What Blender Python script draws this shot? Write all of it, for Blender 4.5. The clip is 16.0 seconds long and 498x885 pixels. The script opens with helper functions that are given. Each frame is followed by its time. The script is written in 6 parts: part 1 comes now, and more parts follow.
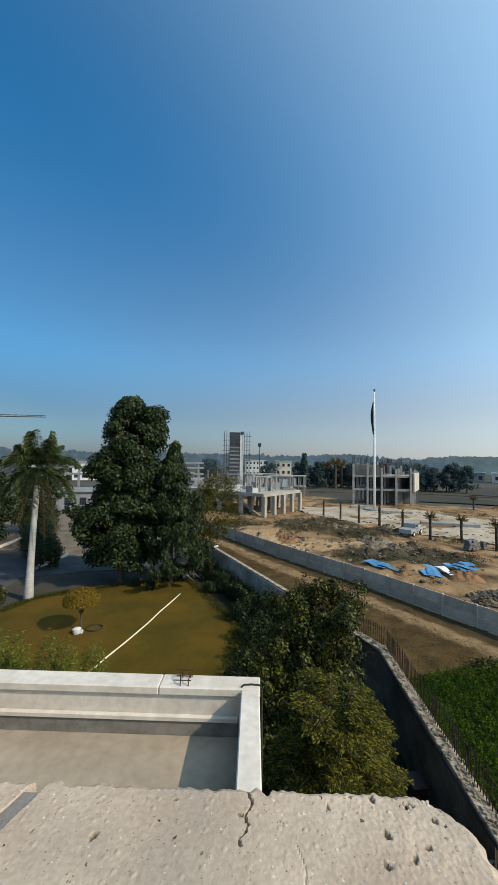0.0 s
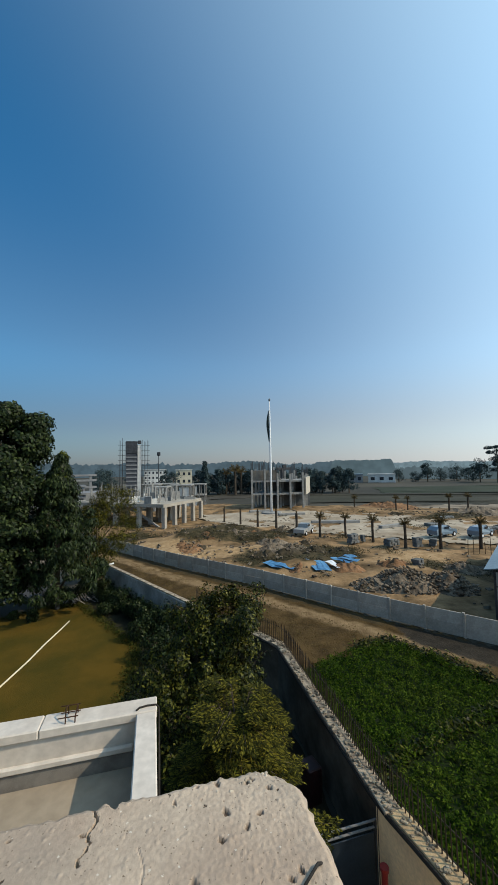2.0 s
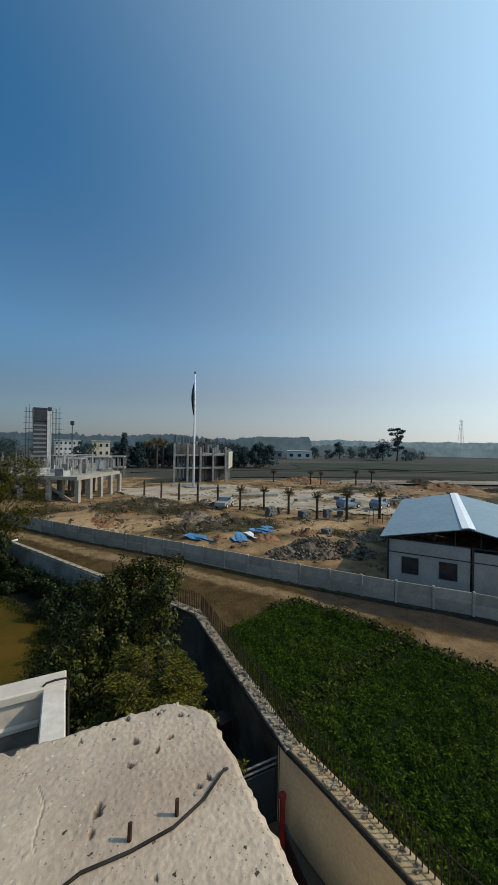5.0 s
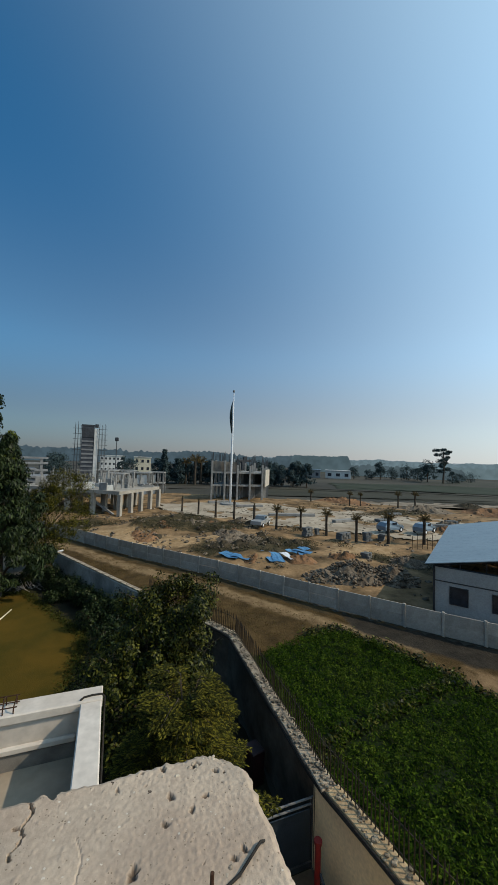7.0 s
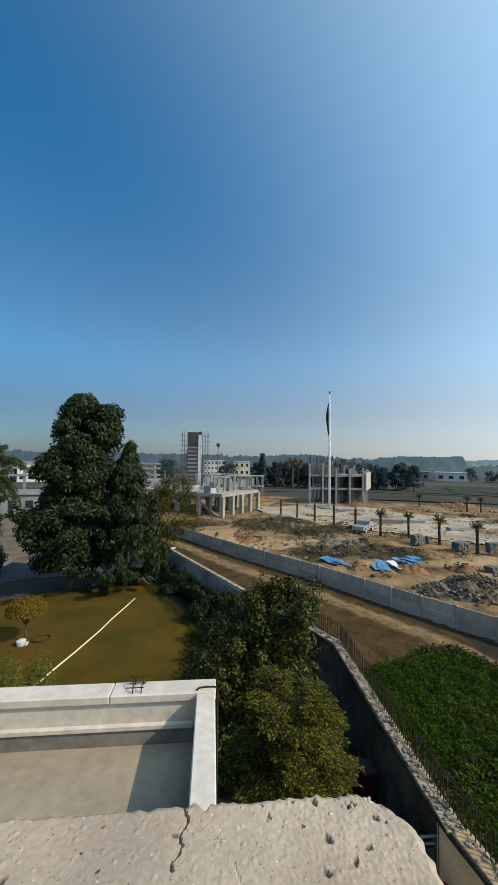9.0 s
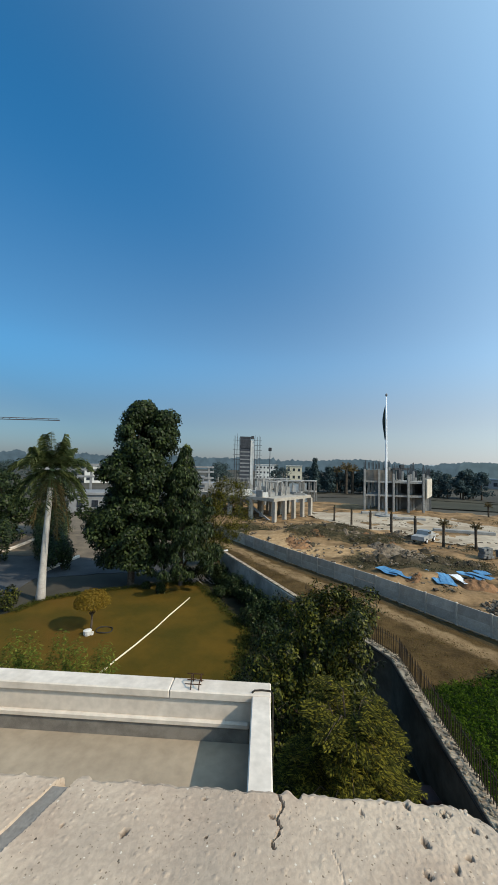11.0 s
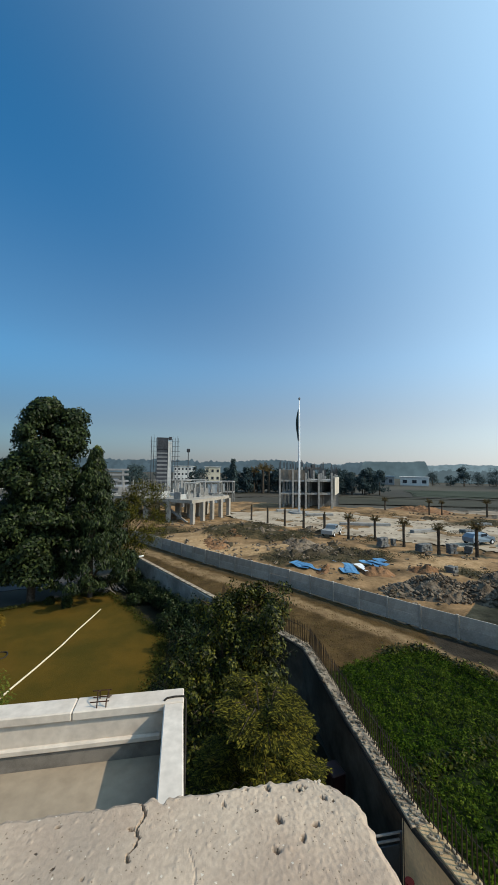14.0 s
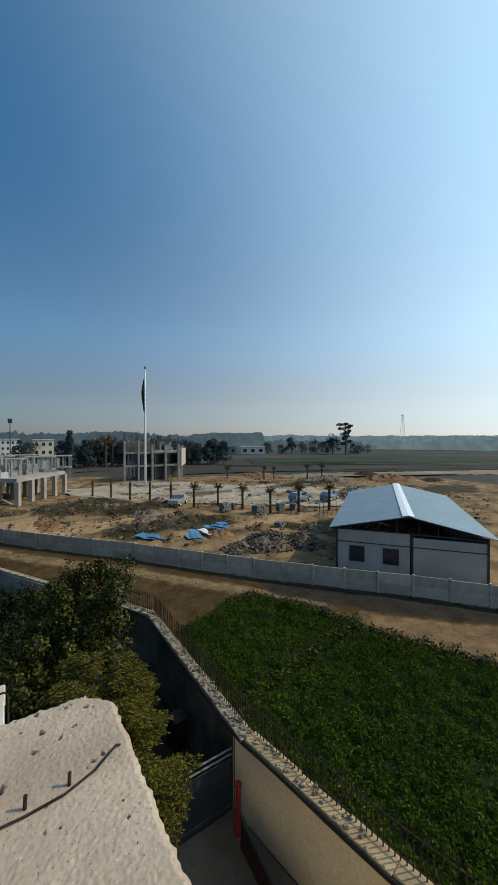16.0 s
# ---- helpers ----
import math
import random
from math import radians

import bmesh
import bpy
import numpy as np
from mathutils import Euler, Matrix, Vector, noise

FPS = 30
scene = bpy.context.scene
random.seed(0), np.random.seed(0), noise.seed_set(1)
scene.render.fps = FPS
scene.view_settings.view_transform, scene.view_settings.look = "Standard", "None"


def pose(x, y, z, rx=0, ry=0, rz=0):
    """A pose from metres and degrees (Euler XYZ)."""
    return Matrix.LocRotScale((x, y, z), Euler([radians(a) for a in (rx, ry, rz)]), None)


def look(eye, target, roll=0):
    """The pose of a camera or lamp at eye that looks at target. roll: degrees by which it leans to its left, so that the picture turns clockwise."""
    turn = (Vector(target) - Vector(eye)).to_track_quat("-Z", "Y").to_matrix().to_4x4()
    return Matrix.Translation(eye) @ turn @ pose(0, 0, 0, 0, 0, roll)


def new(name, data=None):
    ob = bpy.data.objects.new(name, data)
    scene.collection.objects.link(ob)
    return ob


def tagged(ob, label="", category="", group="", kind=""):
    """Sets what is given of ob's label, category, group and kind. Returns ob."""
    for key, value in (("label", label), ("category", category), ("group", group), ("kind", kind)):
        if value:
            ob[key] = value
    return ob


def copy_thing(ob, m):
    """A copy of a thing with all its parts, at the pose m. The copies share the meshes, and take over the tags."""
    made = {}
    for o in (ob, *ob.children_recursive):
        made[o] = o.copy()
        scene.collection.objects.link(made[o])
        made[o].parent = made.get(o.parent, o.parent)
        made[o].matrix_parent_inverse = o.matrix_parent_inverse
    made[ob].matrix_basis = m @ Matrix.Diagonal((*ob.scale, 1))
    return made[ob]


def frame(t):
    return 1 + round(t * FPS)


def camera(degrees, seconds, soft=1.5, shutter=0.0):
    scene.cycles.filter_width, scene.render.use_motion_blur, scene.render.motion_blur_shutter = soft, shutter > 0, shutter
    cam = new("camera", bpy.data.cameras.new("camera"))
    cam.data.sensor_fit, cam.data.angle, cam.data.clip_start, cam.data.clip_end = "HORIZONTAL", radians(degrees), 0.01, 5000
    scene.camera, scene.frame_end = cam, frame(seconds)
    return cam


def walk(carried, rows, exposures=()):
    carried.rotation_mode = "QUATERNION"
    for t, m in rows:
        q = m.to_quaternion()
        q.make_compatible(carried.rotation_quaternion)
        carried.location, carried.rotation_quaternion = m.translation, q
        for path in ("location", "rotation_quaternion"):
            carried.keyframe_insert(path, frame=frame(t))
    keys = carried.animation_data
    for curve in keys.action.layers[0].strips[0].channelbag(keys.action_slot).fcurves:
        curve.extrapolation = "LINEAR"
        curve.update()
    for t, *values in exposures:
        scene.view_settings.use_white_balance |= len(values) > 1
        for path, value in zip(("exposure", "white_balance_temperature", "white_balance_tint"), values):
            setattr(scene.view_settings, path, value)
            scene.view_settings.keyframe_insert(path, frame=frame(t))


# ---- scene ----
cam = camera(69.7, 16.0)
PATH = [
    (0, (0.872, 1.001, 10.814), (0.828, 2.998, 10.912), 1.0),
    (0.5, (0.897, 0.992, 10.814), (1.031, 2.984, 10.932), -0.1),
    (1, (0.928, 0.982, 10.808), (1.26, 2.952, 10.918), -0.9),
    (1.5, (0.945, 0.977, 10.808), (1.396, 2.923, 10.901), -1.2),
    (2, (0.94, 0.963, 10.817), (1.444, 2.893, 10.961), -0.9),
    (2.5, (0.942, 0.951, 10.805), (1.529, 2.857, 10.946), -0.4),
    (3, (0.958, 0.962, 10.784), (1.648, 2.839, 10.821), -0.1),
    (3.5, (0.968, 0.957, 10.774), (1.783, 2.783, 10.789), -1.3),
    (4, (0.945, 0.965, 10.769), (1.861, 2.743, 10.782), 0.6),
    (6.3, (0.955, 0.974, 10.767), (1.823, 2.776, 10.758), 1.1),
    (6.5, (0.958, 0.973, 10.778), (1.82, 2.778, 10.794), 0.8),
    (7, (0.939, 0.973, 10.808), (1.646, 2.841, 10.906), 1.9),
    (7.5, (0.94, 0.979, 10.805), (1.602, 2.863, 10.91), 1.4),
    (8, (0.94, 0.992, 10.809), (1.549, 2.896, 10.881), 1.3),
    (8.5, (0.924, 1.008, 10.808), (1.359, 2.958, 10.896), 0.9),
    (9, (0.895, 1.029, 10.803), (1.082, 3.018, 10.906), 0.9),
    (9.5, (0.874, 1.036, 10.794), (0.93, 3.033, 10.866), 1.2),
    (10, (0.863, 1.021, 10.799), (0.825, 3.019, 10.896), 1.0),
    (10.2, (0.856, 1.019, 10.795), (0.792, 3.016, 10.873), 1.1),
    (12.3, (0.841, 0.982, 10.813), (0.726, 2.967, 11.025), 1.7),
    (12.5, (0.849, 0.998, 10.808), (0.753, 2.985, 11.013), 1.4),
    (13, (0.849, 1.002, 10.806), (0.761, 2.991, 10.997), 1.8),
    (13.5, (0.876, 1.011, 10.799), (0.97, 3.002, 10.955), 0.9),
    (14, (0.909, 1.001, 10.801), (1.257, 2.966, 10.937), 0.7),
    (14.5, (0.909, 0.997, 10.796), (1.391, 2.937, 10.861), 0.8),
    (15, (0.937, 0.945, 10.797), (1.711, 2.789, 10.8), -0.4),
    (15.5, (0.957, 0.902, 10.793), (1.911, 2.658, 10.705), 1.3),
    (16, (0.986, 0.846, 10.813), (2.109, 2.501, 10.794), -0.0),
]
EXPOSURES = [(0.0, -0.02), (0.5, -0.06), (1.0, -0.14), (1.5, -0.2), (2.5, -0.31), (3.0, -0.34), (3.5, -0.38), (4.0, -0.46), (6.5, -0.56), (7.0, -0.52), (7.5, -0.48), (8.0, -0.42), (8.5, -0.29), (9.0, -0.13), (9.5, -0.05), (10.0, -0.02), (12.5, 0.0), (13.0, -0.02), (13.5, -0.06), (14.0, -0.14), (14.5, -0.22), (15.0, -0.34), (15.5, -0.44), (16.0, -0.55)]
walk(cam, [(t, look(eye, target, roll)) for t, eye, target, roll in PATH], EXPOSURES)

# ---- world, sun, exposure ----
SUN_AZ, SUN_EL = 114.5, 39.8          # degrees clockwise from +y, and above the horizon
world = bpy.data.worlds.new("sky")
scene.world = world
world.use_nodes = True
wn = world.node_tree
sky = wn.nodes.new("ShaderNodeTexSky")
sky.sky_type = "NISHITA"
sky.sun_disc = False
sky.sun_elevation, sky.sun_rotation = radians(SUN_EL), radians(SUN_AZ)
sky.air_density, sky.dust_density, sky.ozone_density = 1.0, 0.5, 3.0
# a winter haze: the clear sky tinted, with a broad pale glow round the sun
tint = wn.nodes.new("ShaderNodeMix")
tint.data_type, tint.blend_type = "RGBA", "MULTIPLY"
tint.inputs[0].default_value = 1.0
wn.links.new(sky.outputs[0], tint.inputs[6])
wc = wn.nodes.new("ShaderNodeTexCoord")
split = wn.nodes.new("ShaderNodeSeparateXYZ")
wn.links.new(wc.outputs["Generated"], split.inputs[0])
height = wn.nodes.new("ShaderNodeMapRange")
height.inputs[1].default_value, height.inputs[2].default_value = 0.0, 0.7
wn.links.new(split.outputs[2], height.inputs[0])
air = wn.nodes.new("ShaderNodeValToRGB")
air.color_ramp.interpolation = "EASE"
air.color_ramp.elements[0].position, air.color_ramp.elements[0].color = 0.0, (0.37, 0.44, 0.6, 1)
air.color_ramp.elements[1].position, air.color_ramp.elements[1].color = 1.0, (0.27, 1.29, 1.66, 1)
for place, tone in ((0.14, (0.47, 0.6, 0.68, 1)), (0.42, (0.5, 1.1, 1.28, 1))):
    air.color_ramp.elements.new(place).color = tone
wn.links.new(height.outputs[0], air.inputs[0])
wn.links.new(air.outputs[0], tint.inputs[7])
sun_dir = (math.sin(radians(SUN_AZ)) * math.cos(radians(SUN_EL)), math.cos(radians(SUN_AZ)) * math.cos(radians(SUN_EL)), math.sin(radians(SUN_EL)))
dot = wn.nodes.new("ShaderNodeVectorMath")
dot.operation = "DOT_PRODUCT"
dot.inputs[1].default_value = sun_dir
wn.links.new(wc.outputs["Generated"], dot.inputs[0])
near_sun = wn.nodes.new("ShaderNodeMapRange")
near_sun.inputs[1].default_value, near_sun.inputs[2].default_value = -0.2, 1.0
wn.links.new(dot.outputs["Value"], near_sun.inputs[0])
power = wn.nodes.new("ShaderNodeMath")
power.operation = "POWER"
power.inputs[1].default_value = 2.6
wn.links.new(near_sun.outputs[0], power.inputs[0])
glow = wn.nodes.new("ShaderNodeMix")
glow.data_type, glow.blend_type = "RGBA", "ADD"
glow.inputs[0].default_value = 1.0
halo = wn.nodes.new("ShaderNodeMix")
halo.data_type = "RGBA"
halo.inputs[6].default_value, halo.inputs[7].default_value = (0, 0, 0, 1), (9.9, 11.9, 11.6, 1)
wn.links.new(power.outputs[0], halo.inputs[0])
wn.links.new(tint.outputs[2], glow.inputs[6])
wn.links.new(halo.outputs[2], glow.inputs[7])
low = wn.nodes.new("ShaderNodeMapRange")
low.inputs[1].default_value, low.inputs[2].default_value, low.inputs[3].default_value, low.inputs[4].default_value = 0.0, 0.8, 1.0, 0.0
wn.links.new(split.outputs[2], low.inputs[0])
low2 = wn.nodes.new("ShaderNodeMath")
low2.operation = "POWER"
low2.inputs[1].default_value = 2.4
wn.links.new(low.outputs[0], low2.inputs[0])
side = wn.nodes.new("ShaderNodeMath")
side.operation = "MULTIPLY"
wn.links.new(low2.outputs[0], side.inputs[0])
toward = wn.nodes.new("ShaderNodeMapRange")
toward.inputs[1].default_value, toward.inputs[2].default_value = -0.55, 0.9
wn.links.new(dot.outputs["Value"], toward.inputs[0])
wn.links.new(toward.outputs[0], side.inputs[1])
mist = wn.nodes.new("ShaderNodeMix")
mist.data_type = "RGBA"
mist.inputs[6].default_value, mist.inputs[7].default_value = (0, 0, 0, 1), (8.4, 8.1, 7.8, 1)
wn.links.new(side.outputs[0], mist.inputs[0])
hazy = wn.nodes.new("ShaderNodeMix")
hazy.data_type, hazy.blend_type = "RGBA", "ADD"
hazy.inputs[0].default_value = 1.0
wn.links.new(glow.outputs[2], hazy.inputs[6])
wn.links.new(mist.outputs[2], hazy.inputs[7])
wn.links.new(hazy.outputs[2], wn.nodes["Background"].inputs[0])
wn.nodes["Background"].inputs[1].default_value = 0.1
sun = new("sun", bpy.data.lights.new("sun", "SUN"))
sun.data.energy, sun.data.angle, sun.data.color = 4.15, radians(0.55), (1.0, 0.85, 0.64)
sd = Vector((math.sin(radians(SUN_AZ)) * math.cos(radians(SUN_EL)), math.cos(radians(SUN_AZ)) * math.cos(radians(SUN_EL)), math.sin(radians(SUN_EL))))
sun.matrix_world = look(sd * 50, (0, 0, 0))

# ---- materials ----
MATS = {}


def mat(name, a, b, scale=4.0, rough=0.85, bump=0.3, fine=None, c=None, metal=0.0, island=0.0, stain=0.0, dist=0.02):
    """A weathered surface: two colours mixed by coarse noise, a finer grain, stains and relief, in object metres."""
    if name in MATS:
        return MATS[name]
    m = bpy.data.materials.new(name)
    m.use_nodes = True
    n, l = m.node_tree.nodes, m.node_tree.links
    p = n["Principled BSDF"]
    tc = n.new("ShaderNodeTexCoord")
    n1 = n.new("ShaderNodeTexNoise")
    n1.inputs["Scale"].default_value, n1.inputs["Detail"].default_value, n1.inputs["Roughness"].default_value = scale, 6, 0.62
    n2 = n.new("ShaderNodeTexNoise")
    n2.inputs["Scale"].default_value, n2.inputs["Detail"].default_value = fine or scale * 14, 4
    for x in (n1, n2):
        l.new(tc.outputs["Object"], x.inputs["Vector"])
    r = n.new("ShaderNodeValToRGB")
    r.color_ramp.elements[0].position, r.color_ramp.elements[1].position = 0.36, 0.64
    r.color_ramp.elements[0].color, r.color_ramp.elements[1].color = (*a, 1), (*b, 1)
    l.new(n1.outputs["Fac"], r.inputs[0])
    out = r.outputs[0]
    if c:
        mx = n.new("ShaderNodeMix")
        mx.data_type = "RGBA"
        r2 = n.new("ShaderNodeValToRGB")
        r2.color_ramp.elements[0].position, r2.color_ramp.elements[1].position = 0.55, 0.7
        n3 = n.new("ShaderNodeTexNoise")
        n3.inputs["Scale"].default_value, n3.inputs["Detail"].default_value = scale * 0.37, 5
        l.new(tc.outputs["Object"], n3.inputs["Vector"])
        l.new(n3.outputs["Fac"], r2.inputs[0])
        l.new(r2.outputs[0], mx.inputs[0])
        l.new(out, mx.inputs[6])
        mx.inputs[7].default_value = (*c, 1)
        out = mx.outputs[2]
    g = n.new("ShaderNodeHueSaturation")
    mr = n.new("ShaderNodeMapRange")
    mr.inputs[3].default_value, mr.inputs[4].default_value = 0.72, 1.28
    l.new(n2.outputs["Fac"], mr.inputs[0])
    l.new(mr.outputs[0], g.inputs["Value"])
    l.new(out, g.inputs["Color"])
    out = g.outputs[0]
    if island:
        h = n.new("ShaderNodeHueSaturation")
        ge = n.new("ShaderNodeNewGeometry")
        m2 = n.new("ShaderNodeMapRange")
        m2.inputs[3].default_value, m2.inputs[4].default_value = 1 - island, 1 + island
        l.new(ge.outputs["Random Per Island"], m2.inputs[0])
        l.new(m2.outputs[0], h.inputs["Value"])
        l.new(out, h.inputs["Color"])
        out = h.outputs[0]
    if stain:
        h = n.new("ShaderNodeHueSaturation")
        oi = n.new("ShaderNodeObjectInfo")
        m2 = n.new("ShaderNodeMapRange")
        m2.inputs[3].default_value, m2.inputs[4].default_value = 1 - stain, 1 + stain
        l.new(oi.outputs["Random"], m2.inputs[0])
        l.new(m2.outputs[0], h.inputs["Value"])
        l.new(out, h.inputs["Color"])
        out = h.outputs[0]
    l.new(out, p.inputs["Base Color"])
    p.inputs["Roughness"].default_value, p.inputs["Metallic"].default_value = rough, metal
    p.inputs["Specular IOR Level"].default_value = 0.15 if rough > 0.84 else 0.5
    if bump:
        bp = n.new("ShaderNodeBump")
        bp.inputs["Strength"].default_value, bp.inputs["Distance"].default_value = bump, dist
        l.new(n2.outputs["Fac"], bp.inputs["Height"])
        l.new(bp.outputs[0], p.inputs["Normal"])
    MATS[name] = m
    return m


def leaf_mat(name, a, b, c, trans=0.3, rough=0.45):
    """Leaves: each leaf takes its own tint between three, and lets some light through."""
    m = bpy.data.materials.new(name)
    m.use_nodes = True
    n, l = m.node_tree.nodes, m.node_tree.links
    p = n["Principled BSDF"]
    ge = n.new("ShaderNodeNewGeometry")
    r = n.new("ShaderNodeValToRGB")
    e = r.color_ramp.elements
    e[0].color, e[1].color = (*a, 1), (*c, 1)
    mid = e.new(0.55)
    mid.color = (*b, 1)
    l.new(ge.outputs["Random Per Island"], r.inputs[0])
    l.new(r.outputs[0], p.inputs["Base Color"])
    p.inputs["Roughness"].default_value, p.inputs["Specular IOR Level"].default_value = rough, 0.12
    t = n.new("ShaderNodeBsdfTranslucent")
    l.new(r.outputs[0], t.inputs[0])
    mx = n.new("ShaderNodeMixShader")
    mx.inputs[0].default_value = trans
    l.new(p.outputs[0], mx.inputs[1])
    l.new(t.outputs[0], mx.inputs[2])
    l.new(mx.outputs[0], n["Material Output"].inputs[0])
    return m


CONCRETE = mat("concrete_grey", (0.2, 0.195, 0.185), (0.3, 0.29, 0.27), 1.2, 0.9, 0.3)
PLASTER = mat("white_painted_plaster", (0.54, 0.475, 0.41), (0.61, 0.545, 0.475), 2.2, 0.85, 0.12, fine=9, c=(0.5, 0.43, 0.36), dist=0.003)
ROOFSCREED = mat("roof_screed", (0.265, 0.212, 0.155), (0.33, 0.27, 0.2), 1.1, 0.9, 0.12, fine=7, c=(0.29, 0.245, 0.185), dist=0.006)
TARBAND = mat("bitumen_skirting", (0.15, 0.135, 0.12), (0.23, 0.21, 0.185), 5.0, 0.9, 0.15, fine=160)
CREAM = mat("cream_painted_plaster", (0.79, 0.61, 0.37), (0.84, 0.66, 0.41), 1.0, 0.8, 0.1, c=(0.68, 0.52, 0.33))
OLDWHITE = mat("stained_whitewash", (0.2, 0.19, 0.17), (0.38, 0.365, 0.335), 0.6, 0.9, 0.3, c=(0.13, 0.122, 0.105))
CAPSTONE = mat("mossy_coping", (0.17, 0.13, 0.095), (0.42, 0.34, 0.25), 5.0, 0.95, 0.8, c=(0.36, 0.3, 0.22))
PRECAST = mat("precast_concrete", (0.31, 0.275, 0.23), (0.45, 0.405, 0.345), 0.8, 0.9, 0.25, c=(0.22, 0.195, 0.16), stain=0.16)
IRON = mat("dark_iron", (0.025, 0.022, 0.02), (0.07, 0.045, 0.03), 9.0, 0.6, 0.3, metal=0.6)
RUST = mat("rusty_steel", (0.03, 0.017, 0.011), (0.085, 0.04, 0.022), 60.0, 0.85, 0.5)
REDPAINT = mat("red_paint", (0.2, 0.012, 0.01), (0.28, 0.022, 0.016), 3.0, 0.5, 0.1)
DARKRED = mat("maroon_paint", (0.022, 0.007, 0.006), (0.045, 0.011, 0.009), 3.0, 0.5, 0.1)
BLUESHEET = mat("dark_blue_sheet", (0.014, 0.02, 0.027), (0.024, 0.033, 0.042), 2.0, 0.45, 0.15)
CABLE = mat("black_cable", (0.016, 0.014, 0.012), (0.04, 0.035, 0.03), 30.0, 0.85, 0.1)
LAWN = mat("dry_lawn", (0.05, 0.038, 0.003), (0.09, 0.054, 0.005), 0.3, 0.95, 0.7, fine=30, c=(0.105, 0.052, 0.007), dist=0.03)
GROUNDM = mat("bare_earth", (0.04, 0.038, 0.03), (0.078, 0.07, 0.054), 0.025, 0.95, 0.6, fine=0.7, c=(0.045, 0.05, 0.034), dist=0.06)
SITEDIRT = mat("sandy_dirt", (0.07, 0.044, 0.02), (0.31, 0.19, 0.092), 0.3, 0.95, 1.0, fine=3.2, c=(0.07, 0.058, 0.036), dist=0.08)
PALEPAVE = mat("pale_paving", (0.29, 0.235, 0.17), (0.42, 0.35, 0.265), 0.3, 0.9, 0.4, fine=1.6, c=(0.2, 0.145, 0.09))
ASPHALT = mat("asphalt", (0.045, 0.048, 0.052), (0.075, 0.077, 0.08), 0.5, 0.9, 0.4, fine=40)
DRIVE = mat("drive_paving", (0.1, 0.08, 0.06), (0.18, 0.145, 0.105), 0.5, 0.9, 0.3, fine=9)
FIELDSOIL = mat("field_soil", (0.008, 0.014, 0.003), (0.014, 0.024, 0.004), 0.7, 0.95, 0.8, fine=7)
RUBBLE = mat("rubble_grey", (0.085, 0.064, 0.045), (0.2, 0.158, 0.115), 0.8, 0.95, 0.8, fine=6, island=0.45, dist=0.1)
REDEARTH = mat("red_earth", (0.13, 0.068, 0.034), (0.24, 0.13, 0.065), 0.5, 0.95, 0.8, fine=5, dist=0.1)
TARP = mat("blue_sheeting", (0.035, 0.13, 0.27), (0.085, 0.23, 0.4), 1.2, 0.45, 0.3, fine=5)
WHITESHEET = mat("white_sheeting", (0.6, 0.62, 0.64), (0.74, 0.75, 0.76), 1, 0.5, 0.2)
ZINC = mat("blue_grey_roof_sheet", (0.165, 0.23, 0.275), (0.2, 0.265, 0.31), 0.25, 0.5, 0.05, metal=0.3)
RIDGECAP = mat("white_ridge_cap", (0.72, 0.74, 0.76), (0.8, 0.82, 0.84), 1, 0.35, 0.05)
BLOCKWALL = mat("grey_panel_wall", (0.33, 0.32, 0.3), (0.42, 0.405, 0.38), 0.6, 0.85, 0.15, c=(0.35, 0.33, 0.3))
STEELDARK = mat("dark_steel", (0.03, 0.032, 0.036), (0.06, 0.06, 0.065), 2, 0.5, 0.1, metal=0.5)
GLASSDARK = mat("dark_window_opening", (0.012, 0.016, 0.022), (0.03, 0.035, 0.045), 2, 0.25, 0)
POLEWHITE = mat("white_pole_paint", (0.74, 0.75, 0.77), (0.82, 0.83, 0.84), 1, 0.4, 0.05)
FLAGCLOTH = mat("dark_flag_cloth", (0.008, 0.022, 0.022), (0.014, 0.035, 0.032), 1, 0.8, 0.2)
BARK = mat("brown_bark", (0.05, 0.036, 0.026), (0.12, 0.09, 0.065), 5, 0.95, 0.9, fine=30, dist=0.03)
PALMBARK = mat("pale_palm_trunk", (0.3, 0.275, 0.25), (0.44, 0.41, 0.37), 1.5, 0.9, 0.3, fine=14)
DARKTRUNK = mat("dark_palm_trunk", (0.035, 0.028, 0.022), (0.09, 0.07, 0.05), 3, 0.95, 0.8, fine=20)
CARWHITE = mat("white_car_paint", (0.27, 0.27, 0.265), (0.33, 0.33, 0.32), 1, 0.3, 0)
CARBLUE = mat("blue_grey_car_paint", (0.12, 0.17, 0.22), (0.16, 0.21, 0.26), 1, 0.3, 0)
RUBBER = mat("tyre_rubber", (0.02, 0.02, 0.02), (0.035, 0.035, 0.035), 9, 0.9, 0.2)
HOSE = mat("pale_hose", (0.6, 0.52, 0.36), (0.7, 0.62, 0.45), 3, 0.6, 0.1)
FARWHITE = mat("far_white_wall", (0.5, 0.49, 0.46), (0.6, 0.59, 0.56), 0.1, 0.9, 0.0)
FARYELLOW = mat("far_cream_wall", (0.52, 0.46, 0.34), (0.6, 0.53, 0.4), 0.1, 0.9, 0.0)
FARGREY = mat("far_grey_wall", (0.15, 0.155, 0.16), (0.24, 0.24, 0.24), 0.1, 0.9, 0.0)


